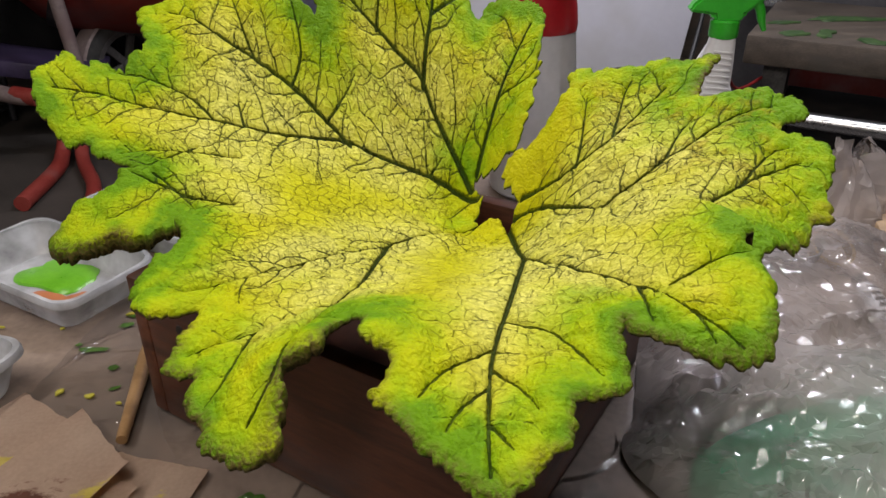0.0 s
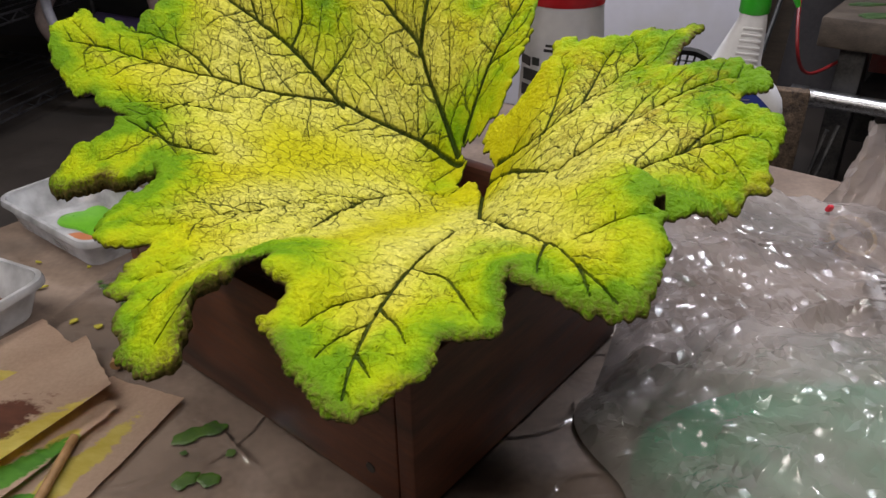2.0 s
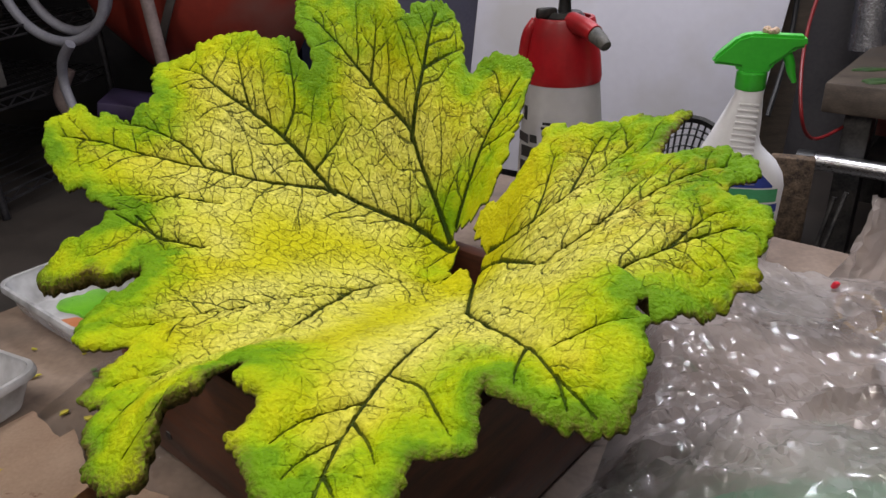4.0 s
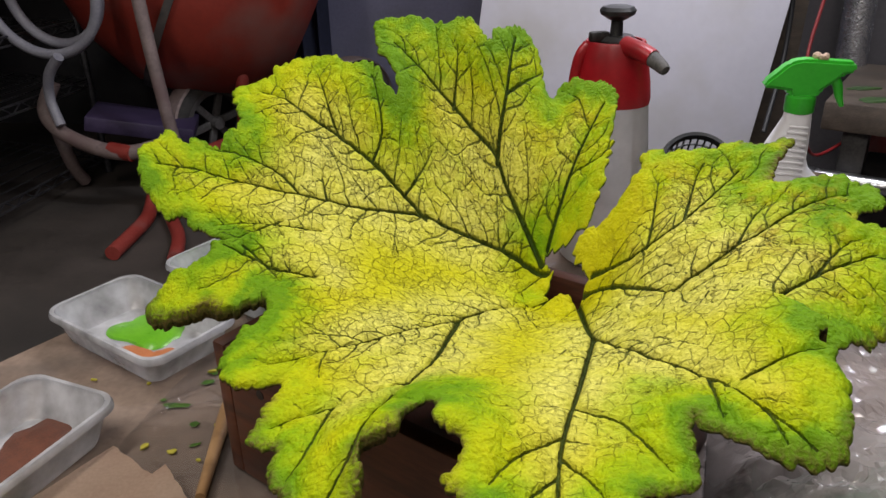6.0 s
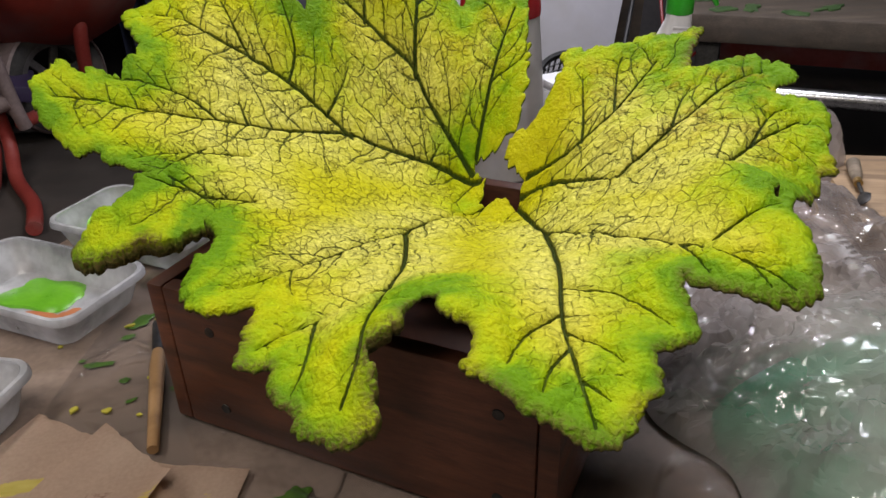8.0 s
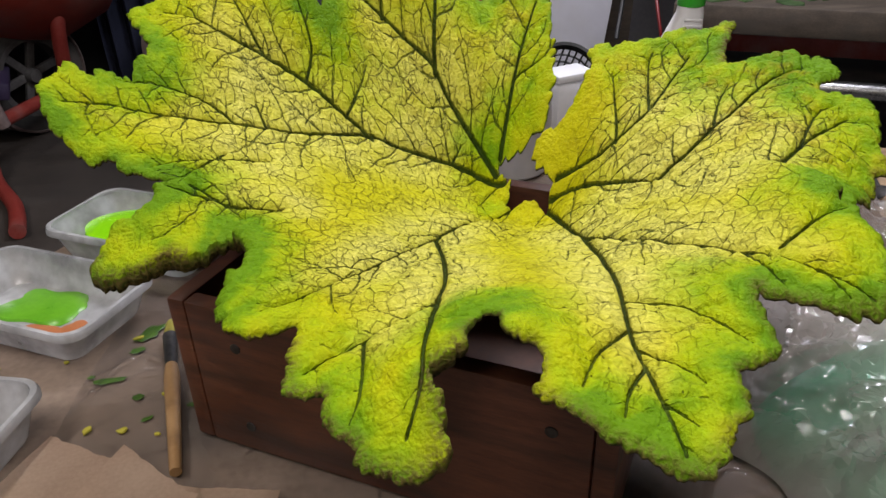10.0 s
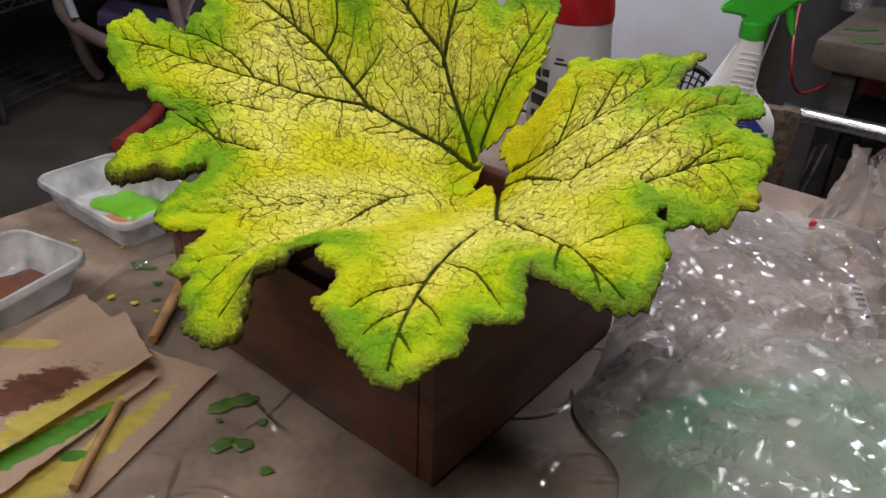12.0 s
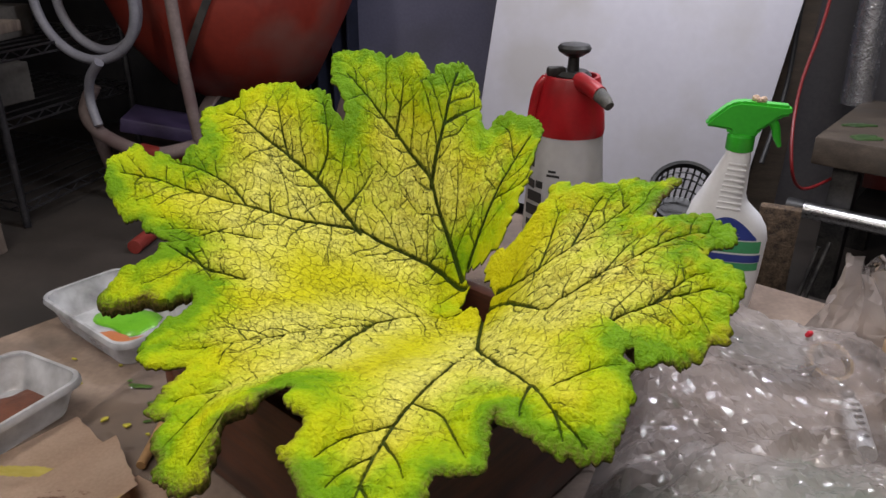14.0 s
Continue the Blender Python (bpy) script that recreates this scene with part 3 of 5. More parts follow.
TOP_RIB = [(0.032, 0.720, 0.935), (0.008, 0.755, 0.971), (-0.013, 0.780, 1.006), (-0.027, 0.796, 1.038), (-0.056, 0.808, 1.066), (-0.083, 0.823, 1.090), (-0.120, 0.835, 1.130), (-0.151, 0.850, 1.155)]
TOPB_RIB = [(-0.024, 0.792, 1.031), (-0.022, 0.811, 1.064), (-0.017, 0.834, 1.099), (-0.014, 0.860, 1.134), (-0.010, 0.888, 1.154)]
TOPC_RIB = [(0.038, 0.729, 0.955), (0.048, 0.747, 0.990), (0.059, 0.768, 1.024), (0.074, 0.796, 1.056), (0.096, 0.832, 1.091)]
R1A_RIB = [(0.084, 0.664, 0.952), (0.102, 0.647, 0.972), (0.121, 0.634, 0.993), (0.161, 0.640, 1.025), (0.197, 0.675, 1.041), (0.220, 0.694, 1.058)]
R1B_RIB = [(0.147, 0.560, 0.997), (0.174, 0.567, 1.016), (0.218, 0.587, 1.040), (0.266, 0.613, 1.059), (0.304, 0.616, 1.066)]
R1C_RIB = [(0.202, 0.483, 1.036), (0.251, 0.521, 1.037), (0.295, 0.540, 1.044)]
FOLD_RIB = [(0.073, 0.659, 0.935), (0.118, 0.596, 0.974), (0.156, 0.535, 1.004), (0.180, 0.492, 1.027)]
R2_RIB = [(0.070, 0.654, 0.928), (0.080, 0.552, 0.945), (0.100, 0.482, 0.979), (0.125, 0.438, 0.996), (0.146, 0.407, 1.006), (0.161, 0.369, 1.019), (0.176, 0.347, 1.019), (0.193, 0.333, 1.009)]
FRONT_RIB = [(0.080, 0.552, 0.945), (0.062, 0.423, 0.985), (0.051, 0.367, 0.990), (0.046, 0.333, 0.989), (0.044, 0.281, 0.991), (0.045, 0.253, 0.982)]
L3_RIB = [(0.042, 0.679, 0.918), (-0.005, 0.645, 0.920), (-0.048, 0.595, 0.931), (-0.079, 0.524, 0.961), (-0.117, 0.481, 0.971), (-0.145, 0.456, 0.975), (-0.186, 0.425, 0.978)]
FING_RIB = [(-0.048, 0.595, 0.931), (-0.051, 0.491, 0.961), (-0.063, 0.433, 0.973), (-0.084, 0.412, 0.974), (-0.117, 0.395, 0.970), (-0.156, 0.370, 0.968)]
FING2_RIB = [(-0.063, 0.433, 0.973), (-0.079, 0.358, 0.993), (-0.085, 0.323, 0.989), (-0.096, 0.300, 0.970)]
ARM_RIB = [(-0.183, 0.574, 0.986), (-0.219, 0.570, 0.994), (-0.246, 0.575, 1.002), (-0.273, 0.580, 1.010)]
RIBS = [LEFT_RIB, UPLEFT_RIB, TOP_RIB, TOPB_RIB, TOPC_RIB, R1A_RIB, R1B_RIB, R1C_RIB, FOLD_RIB, R2_RIB, FRONT_RIB, L3_RIB, FING_RIB, FING2_RIB, ARM_RIB]
SIDE_VEINS = [
    [(0.046, 0.333), (0.062, 0.313), (0.072, 0.294)],
    [(0.046, 0.352), (0.023, 0.332), (0.004, 0.303)],
    [(0.056, 0.384), (0.082, 0.366), (0.099, 0.336), (0.111, 0.319)],
    [(0.044, 0.314), (0.030, 0.298), (0.021, 0.280)],
    [(0.045, 0.284), (0.057, 0.268)],
    [(0.146, 0.407), (0.143, 0.361), (0.145, 0.348)],
    [(0.168, 0.358), (0.176, 0.333)],
    [(0.163, 0.392), (0.190, 0.404), (0.217, 0.411)],
    [(-0.226, 0.680), (-0.249, 0.692), (-0.281, 0.694), (-0.328, 0.690)],
    [(-0.200, 0.688), (-0.210, 0.710)],
    [(-0.124, 0.730), (-0.107, 0.759), (-0.098, 0.779)],
    [(-0.161, 0.744), (-0.153, 0.766), (-0.161, 0.789), (-0.171, 0.806)],
]
SIDE_VEINS += [
    [(-0.199, 0.751), (-0.213, 0.769), (-0.235, 0.809)],
    [(-0.078, 0.819), (-0.076, 0.841), (-0.077, 0.861)],
    [(-0.017, 0.834), (0.011, 0.861), (0.023, 0.876)],
    [(0.059, 0.768), (0.092, 0.767), (0.103, 0.785)],
    [(0.130, 0.631), (0.136, 0.652), (0.146, 0.703)],
    [(0.164, 0.644), (0.182, 0.701), (0.192, 0.718)],
    [(-0.256, 0.587), (-0.231, 0.572), (-0.210, 0.556)],
    [(0.239, 0.512), (0.271, 0.549), (0.291, 0.557)],
    [(-0.234, 0.639), (-0.261, 0.598), (-0.275, 0.587)],
    [(-0.196, 0.645), (-0.242, 0.628), (-0.290, 0.602)],
    [(-0.015, 0.736), (-0.003, 0.747)],
    [(-0.117, 0.395), (-0.120, 0.342), (-0.128, 0.319)],
    [(0.199, 0.581), (0.213, 0.606), (0.231, 0.628)],
]


def thin_plate(ctrl, z, lam):
    """A smooth surface through scattered heights."""
    def u(r2):
        return np.where(r2 > 1e-12, r2 * np.log(r2 + 1e-12), 0)
    n = len(ctrl)
    k = u(((ctrl[:, None] - ctrl[None]) ** 2).sum(-1)) + lam * np.eye(n)
    q = np.c_[np.ones(n), ctrl]
    w = np.linalg.solve(np.block([[k, q], [q.T, np.zeros((3, 3))]]), np.r_[z, 0, 0, 0])

    def height(p):
        out = np.empty(len(p))
        for i in range(0, len(p), 8000):
            c = p[i:i + 8000]
            out[i:i + 8000] = u(((c[:, None] - ctrl[None]) ** 2).sum(-1)) @ w[:n] + np.c_[np.ones(len(c)), c] @ w[n:]
        return out
    return height


def resample(points, step):
    """Evenly spaced points along a polyline in x and y."""
    p = np.array(points)[:, :2]
    s = np.r_[0, np.cumsum(np.hypot(*np.diff(p, axis=0).T))]
    t = np.arange(0, s[-1], step)
    return np.c_[np.interp(t, s, p[:, 0]), np.interp(t, s, p[:, 1])]


def make_leaf():
    ctrl = np.array([p for r in RIMS + RIBS for p in r])
    height = thin_plate(ctrl[:, :2], ctrl[:, 2], 4e-4)
    # rim with fine teeth
    rim = [Vector((p[0], p[1], 0)) for r in RIMS for p in r]
    loop = resample([tuple(v) for v in spline(rim + rim[:1], 5)], 0.0011)
    teeth = np.empty_like(loop)
    d = np.roll(loop, -3, 0) - np.roll(loop, 3, 0)
    nrm = np.c_[d[:, 1], -d[:, 0]] / (np.hypot(*d.T)[:, None] + 1e-9)
    for i, (x, y) in enumerate(loop):
        beat = 1 + 0.35 * noise.noise(Vector((x * 20, y * 20, 4.4)))
        crenel = abs(math.sin(i * 0.0011 * math.pi / (0.0135 * beat))) ** 0.6
        w = 0.0034 * (crenel - 0.75) + 0.0046 * noise.noise(Vector((x * 70, y * 70, 1.3))) + 0.0032 * noise.noise(Vector((x * 170, y * 170, 5.1))) - 0.001
        teeth[i] = loop[i] + nrm[i] * w
    loop = teeth
    # grid inside the rim
    h = 0.00105
    x0, y0 = loop.min(0) - 2 * h
    nx, ny = (np.ceil((loop.max(0) + 2 * h - (x0, y0)) / h)).astype(int)
    gx, gy = np.meshgrid(x0 + h * np.arange(nx), y0 + h * np.arange(ny), indexing="ij")
    inside = np.zeros((nx, ny), bool)
    a, b = loop, np.roll(loop, -1, 0)
    ys = y0 + h * np.arange(ny)
    for j, y in enumerate(ys):
        m = (a[:, 1] > y) != (b[:, 1] > y)
        xs = a[m, 0] + (y - a[m, 1]) / (b[m, 1] - a[m, 1]) * (b[m, 0] - a[m, 0])
        inside[:, j] = (np.sum(xs[None] > (x0 + h * np.arange(nx))[:, None], axis=1) % 2) == 1
    from mathutils import kdtree
    tree = kdtree.KDTree(len(loop))
    for i, (x, y) in enumerate(loop):
        tree.insert((x, y, 0), i)
    tree.balance()
    cells = inside[:-1, :-1] & inside[1:, :-1] & inside[1:, 1:] & inside[:-1, 1:]
    used = np.zeros((nx, ny), bool)
    for di in (0, 1):
        for dj in (0, 1):
            used[di:nx - 1 + di, dj:ny - 1 + dj] |= cells
    count = np.zeros((nx, ny), int)
    for di in (0, 1):
        for dj in (0, 1):
            count[di:nx - 1 + di, dj:ny - 1 + dj] += cells
    idx = -np.ones((nx, ny), int)
    idx[used] = np.arange(used.sum())
    pts = np.c_[gx[used], gy[used]]
    edge = count[used] < 4
    rimd = np.empty(len(pts))
    for i, (x, y) in enumerate(pts):
        co, k, dist = tree.find((x, y, 0))
        rimd[i] = dist
        if edge[i]:
            pts[i], rimd[i] = (co.x, co.y), 0.0
    # even out the rim along its length
    pad = np.pad(cells, 1)
    row = -np.ones((nx, ny), int)
    row[used] = np.arange(used.sum())
    near = collections.defaultdict(list)
    for di, dj in ((1, 0), (0, 1)):
        i, j = np.where(used[:nx - di, :ny - dj] & used[di:, dj:])
        one = pad[i + 1, j + 1].astype(int) + pad[i + di, j + dj].astype(int)
        for a1, b1 in zip(row[i[one == 1], j[one == 1]], row[i[one == 1] + di, j[one == 1] + dj]):
            near[a1].append(b1)
            near[b1].append(a1)
    for turn in range(3):
        moved = {k: 0.5 * pts[k] + 0.5 * pts[v].mean(0) for k, v in near.items()}
        for k, p in moved.items():
            pts[k] = p
    # veins: ribs, side veins and two further orders of twigs, each sample with strength and half width
    samples = []
    step = 0.0009

    def course(r):
        return resample([tuple(v) for v in spline([(p[0], p[1], 0) for p in r], 6)], step)

    def lay(q, s0, s1, w0, w1):
        n = len(q)
        samples.extend((x, y, s0 + (s1 - s0) * i / n, w0 + (w1 - w0) * i / n) for i, (x, y) in enumerate(q))

    def open_ground(x, y, margin):
        i, j = int((x - x0) / h), int((y - y0) / h)
        return 0 <= i < nx and 0 <= j < ny and inside[i, j] and tree.find((x, y, 0))[2] > margin
    rib_runs = [course(r) for r in RIBS]
    side_runs = [course(r) for r in SIDE_VEINS]
    for q in rib_runs:
        lay(q, 1.0, 0.66, 0.0022, 0.0010)
    for q in side_runs:
        lay(q, 0.80, 0.46, 0.0015, 0.0009)
    rib_pts = np.array([s[:2] for s in samples])
    rt = kdtree.KDTree(len(rib_pts))
    for i, (x, y) in enumerate(rib_pts):
        rt.insert((x, y, 0), i)
    rt.balance()
    rnd = random.Random(7)

    def twigs(runs, gap, length, s0, clear, lean):
        """Twigs off both sides of each run, leaning outwards, ending short of the next vein."""
        made = []
        for q in runs:
            for side in (-1, 1):
                i = rnd.randint(4, int(gap / step))
                while i < len(q) - 5:
                    t = q[min(i + 4, len(q) - 1)] - q[max(0, i - 4)]
                    ang = math.atan2(t[1], t[0]) + side * radians(rnd.uniform(*lean))
                    x, y = q[i]
                    run = [(x, y)]
                    soft = 0.72 if y < 0.46 else 1.0
                    reach = length * rnd.uniform(0.35, 1.0)
                    bend = -side * rnd.uniform(0.0, 0.012)
                    while len(run) * step < reach:
                        ang += bend + rnd.uniform(-0.16, 0.16)
                        x, y = x + step * math.cos(ang), y + step * math.sin(ang)
                        if not open_ground(x, y, 0.004) or (len(run) * step > 2 * clear and rt.find((x, y, 0))[2] < clear):
                            break
                        run.append((x, y))
                    if len(run) > 5:
                        run = np.array(run)
                        lay(run, s0 * soft, s0 * soft * 0.7, 0.0012, 0.0010)
                        made.append(run)
                    i += int(gap / soft * rnd.uniform(0.6, 1.3) / step)
        return made
    first = twigs(rib_runs, 0.025, 0.070, 0.53, 0.006, (46, 68))
    first += twigs(side_runs, 0.022, 0.030, 0.47, 0.005, (45, 70))
    twigs(first, 0.021, 0.020, 0.36, 0.004, (50, 80))
    vein_map, groove_map = np.zeros((nx, ny)), np.zeros((nx, ny))
    for x, y, s, w in samples:
        k = int(3.4 * w / h) + 1
        i, j = int(round((x - x0) / h)), int(round((y - y0) / h))
        cut = (slice(max(0, i - k), i + k + 1), slice(max(0, j - k), j + k + 1))
        d2 = (gx[cut] - x) ** 2 + (gy[cut] - y) ** 2
        vein_map[cut] = np.maximum(vein_map[cut], s * np.exp(-d2 / w ** 2))
        groove_map[cut] = np.maximum(groove_map[cut], s * w / 0.0027 * np.exp(-d2 / (1.5 * w) ** 2))
    vein, groove = vein_map[used], groove_map[used]
    vt = kdtree.KDTree(len(samples))
    for i, s in enumerate(samples):
        vt.insert((s[0], s[1], 0), i)
    vt.balance()
    ribd, veind, lump = np.zeros(len(pts)), np.zeros(len(pts)), np.zeros(len(pts))
    for i, (x, y) in enumerate(pts):
        ribd[i] = rt.find((x, y, 0))[2]
        veind[i] = vt.find((x, y, 0))[2]
        v = Vector((x, y, 0.0))
        lump[i] = 0.0020 * noise.noise(v * 28) + 0.0011 * noise.noise(v * 110) + 0.0005 * noise.noise(v * 260)
    z = height(pts)
    z += lump + 0.0045 * (1 - np.exp(-ribd / 0.010)) + 0.0017 * (1 - np.exp(-veind / 0.004)) - 0.0075 * groove - 0.003
    z -= 0.0030 * np.exp(-(rimd / 0.0035))
    ruffle = np.array([0.0055 * noise.noise(Vector((x * 34, y * 34, 8.0))) for x, y in pts]) * np.exp(-rimd / 0.02)
    z += ruffle
    # lobes that lie over their neighbours
    for (ax, ay), (bx, by), drop, sgn in (((0.10, 0.62), (0.226, 0.424), 0.016, 1), ((-0.05, 0.592), (-0.214, 0.521), 0.012, -1)):
        ux, uy = bx - ax, by - ay
        ln = math.hypot(ux, uy)
        f = ((pts[:, 0] - ax) * ux + (pts[:, 1] - ay) * uy) / ln ** 2
        dd = sgn * ((pts[:, 1] - ay) * ux - (pts[:, 0] - ax) * uy) / ln
        gain = np.clip((f - 0.25) / 0.5, 0, 1) * np.clip((1.25 - f) / 0.2, 0, 1)
        z -= drop * gain * np.clip(dd / 0.0035, 0, 1) * np.exp(-np.clip(dd, 0, 1) / 0.03)
        z += 0.3 * drop * gain * (dd <= 0) * np.exp(np.clip(dd, -1, 0) / 0.02)
    # brown at the front and left tips, faint on the rest of the rim
    tip = np.zeros(len(pts))
    for i, (x, y) in enumerate(pts):
        reach = 0.0085 + 0.012 * noise.noise(Vector((x * 18, y * 18, 3.0)))
        low = 0.9 if (x < -0.06 and y < 0.40) or (x < -0.25 and y < 0.53) else (0.75 if y < 0.36 or (x > 0.25 and y < 0.5) else 0.12)
        # top-right curl: the shade of its hollow, put into the colour
        if x > 0.225 and y > 0.66:
            low, reach = 1.0, 0.022 * (0.6 + noise.noise(Vector((x * 30, y * 30, 6.0))))
        tip[i] = low * max(0.0, 1 - rimd[i] / max(0.003, reach))
    pale = np.clip((rimd - 0.03) / 0.05, 0, 1) * np.exp(-((ribd - 0.012) / 0.028) ** 2)
    thick = 0.0036 + 0.012 * np.exp(-((pts[:, 0] + 0.265) / 0.075) ** 2 - ((pts[:, 1] - 0.515) / 0.03) ** 2)
    thick += 0.012 * np.exp(-((pts[:, 0] + 0.068) / 0.022) ** 2 - ((pts[:, 1] - 0.31) / 0.035) ** 2)
    crackle = np.clip((rimd - 0.012) / 0.03, 0, 1) * (0.45 + 0.55 * np.clip((pts[:, 1] - 0.40) / 0.10, 0, 1))
    crackle *= 1 - 0.6 * np.exp(-((pts[:, 0] - 0.02) / 0.07) ** 2 - ((pts[:, 1] - 0.52) / 0.10) ** 2)
    ochre = np.zeros(len(pts))
    for ox, oy, orad, amount in ((0.235, 0.60, 0.085, 1.0), (0.15, 0.68, 0.06, 0.7), (0.06, 0.80, 0.05, 0.6), (0.27, 0.50, 0.05, 0.8), (-0.06, 0.78, 0.05, 0.4), (-0.15, 0.55, 0.06, 0.35)):
        ochre = np.maximum(ochre, amount * np.exp(-((pts[:, 0] - ox) ** 2 + (pts[:, 1] - oy) ** 2) / orad ** 2))
    n = len(pts)
    inner = pts.copy()
    verts = np.vstack([np.c_[pts, z], np.c_[inner, z - thick]])
    ii, jj = np.where(cells)
    quad = np.c_[idx[ii, jj], idx[ii + 1, jj], idx[ii + 1, jj + 1], idx[ii, jj + 1]]
    faces = [tuple(int(v) for v in q) for q in quad] + [tuple(int(v) + n for v in q[::-1]) for q in quad]
    seen = {}
    for q in faces[:len(quad)]:
        for k in range(4):
            e = (q[k], q[(k + 1) % 4])
            if (e[1], e[0]) in seen:
                del seen[(e[1], e[0])]
            else:
                seen[e] = True
    # side wall with one rough middle ring
    border = sorted({v for e in seen for v in e})
    ring = {v: 2 * n + k for k, v in enumerate(border)}
    mid = []
    for v in border:
        x, y = pts[v]
        co, k, dist = tree.find((x, y, 0))
        push = 0.0006 + 0.0014 * noise.noise(Vector((x * 90, y * 90, 2.0)))
        mid.append((x + nrm[k][0] * push, y + nrm[k][1] * push, z[v] - 0.45 * thick[v]))
    lip = [(pts[v][0], pts[v][1], z[v] - 0.0011) for v in border]
    under_lip = {v: 2 * n + len(border) + k for k, v in enumerate(border)}
    verts = np.vstack([verts, np.array(mid), np.array(lip)])
    for p, q in seen:
        faces.append((q, p, under_lip[p], under_lip[q]))
        faces.append((under_lip[q], under_lip[p], ring[p], ring[q]))
        faces.append((ring[q], ring[p], p + n, q + n))
    me = bpy.data.meshes.new("leaf_sculpture")
    me.from_pydata([tuple(v) for v in verts], [], faces)
    zero = np.zeros(2 * len(border))
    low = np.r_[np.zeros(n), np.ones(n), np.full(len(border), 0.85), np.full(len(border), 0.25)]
    toned = rimd + 0.012 * np.clip((pts[:, 1] - 0.60) / 0.15, 0, 1) + 0.07 * np.exp(-((pts[:, 0] - 0.05) ** 2 + (pts[:, 1] - 0.66) ** 2) / 0.075 ** 2)
    for key, top, ringv in (("rim", toned, zero), ("vein", vein, zero), ("pale", pale, zero), ("tip", tip, np.r_[tip[border], tip[border]]), ("crackle", crackle, zero), ("ochre", ochre, zero)):
        at = me.attributes.new(key, "FLOAT", "POINT")
        at.data.foreach_set("value", np.r_[top, np.zeros(n), ringv].astype(np.float32))
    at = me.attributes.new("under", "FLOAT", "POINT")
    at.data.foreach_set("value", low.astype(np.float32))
    me.materials.append(LEAF)
    me.shade_smooth()
    me.update()
    ob = new("leaf_sculpture", me)
    return tagged(ob, "large lobed cement leaf painted yellow-green with dark veins", "leaf sculpture")


make_leaf()


# ---- paint tubs ----
def tub(label, at, length, width, depth):
    """A clear food tub with flaring sides and a rolled rim; its base lies at z 0."""
    ob = thing("plastic_tub", label, "tub", at, "paint tubs")

    def ring(bm, l, w, z, r):
        vs = []
        for cx, cy, a0 in ((l / 2 - r, w / 2 - r, 0), (-l / 2 + r, w / 2 - r, 90), (-l / 2 + r, -w / 2 + r, 180), (l / 2 - r, -w / 2 + r, 270)):
            for k in range(7):
                a = radians(a0 + 15 * k)
                vs.append(bm.verts.new((cx + r * math.cos(a), cy + r * math.sin(a), z)))
        return vs
    bm = bmesh.new()
    k = 0.83
    rings = [ring(bm, length * k, width * k, 0.001, 0.018), ring(bm, length * k + 0.006, width * k + 0.006, 0.006, 0.02), ring(bm, length, width, depth, 0.025),
             ring(bm, length - 0.003, width - 0.003, depth, 0.024), ring(bm, length * k + 0.003, width * k + 0.003, 0.008, 0.019), ring(bm, length * k - 0.004, width * k - 0.004, 0.0035, 0.017)]
    for a, b in zip(rings, rings[1:]):
        for i in range(28):
            bm.faces.new((a[i], a[(i + 1) % 28], b[(i + 1) % 28], b[i]))
    bm.faces.new(rings[0][::-1])
    bm.faces.new(rings[-1])
    part("body", bm, TUBM, ob)
    rim = bmesh.new()
    rr = [ring(rim, length + dx, width + dx, depth + dz, 0.026) for dx, dz in ((-0.004, 0.0), (-0.003, 0.003), (0.006, 0.003), (0.009, -0.001), (0.009, -0.006), (0.006, -0.006), (0.005, -0.001))]
    for a, b in zip(rr, rr[1:] + rr[:1]):
        for i in range(28):
            rim.faces.new((a[i], a[(i + 1) % 28], b[(i + 1) % 28], b[i]))
    part("rim", rim, TUBM, ob, "pale rolled rim")
    return ob


def angle_of(p, q):
    return math.degrees(math.atan2(q[1] - p[1], q[0] - p[0]))


tub_a = tub("translucent plastic tub with green and orange paint", pose(-0.505, 0.780, TABLE + 0.004, 0, 0, 63), 0.135, 0.235, 0.045)
part("green_paint", blob((0.016, 0.022, 0.036, 0.062, 0.1), 0.004, 0.004, 0.45, 2), PAINT_G, tub_a, "puddle of green paint")
part("orange_paint", blob((-0.033, -0.020, 0.019, 0.034, 0.2), 0.004, 0.003, 0.3, 4), PAINT_O, tub_a, "orange-brown paint smear")
part("orange_paint", blob((-0.018, -0.060, 0.026, 0.018, 0.5), 0.004, 0.003, 0.3, 6), PAINT_O, tub_a, "orange-brown paint smear")
tub_b = tub("translucent plastic tub smeared with brown paint", pose(-0.530, 0.500, TABLE + 0.004, 0, 0, 75), 0.235, 0.135, 0.045)
part("brown_paint", blob((0.03, 0.012, 0.078, 0.036, 0.15), 0.004, 0.003, 0.6, 8), PAINT_B, tub_b, "drying brown paint")
tub_c = tub("translucent plastic tub full of bright lime paint", pose(-0.415, 0.940, TABLE + 0.004, 0, 0, 63), 0.135, 0.235, 0.045)
part("lime_paint", blob((0, 0, 0.059, 0.106, 0), 0.006, 0.032, 0.04, 3), PAINT_LIME, tub_c, "bright lime-green paint")

# ---- brush ----
tipb, endb = Vector((-0.353, 0.745, TABLE + 0.008)), Vector((-0.300, 0.500, TABLE + 0.010))
brush = thing("paint_brush", "wooden paint brush with green-stained bristles", "brush")
ax = (endb - tipb)


def along(f):
    return tuple(tipb + ax * f)


part("bristle_tuft", pipe([along(0), along(0.06), along(0.13)], 0.009, 12, smooth=4, radii=[(0, 0.0055), (0.5, 0.009), (1, 0.0075)], flat=0.6), BRISTLE, brush, "yellow-green stained bristles")
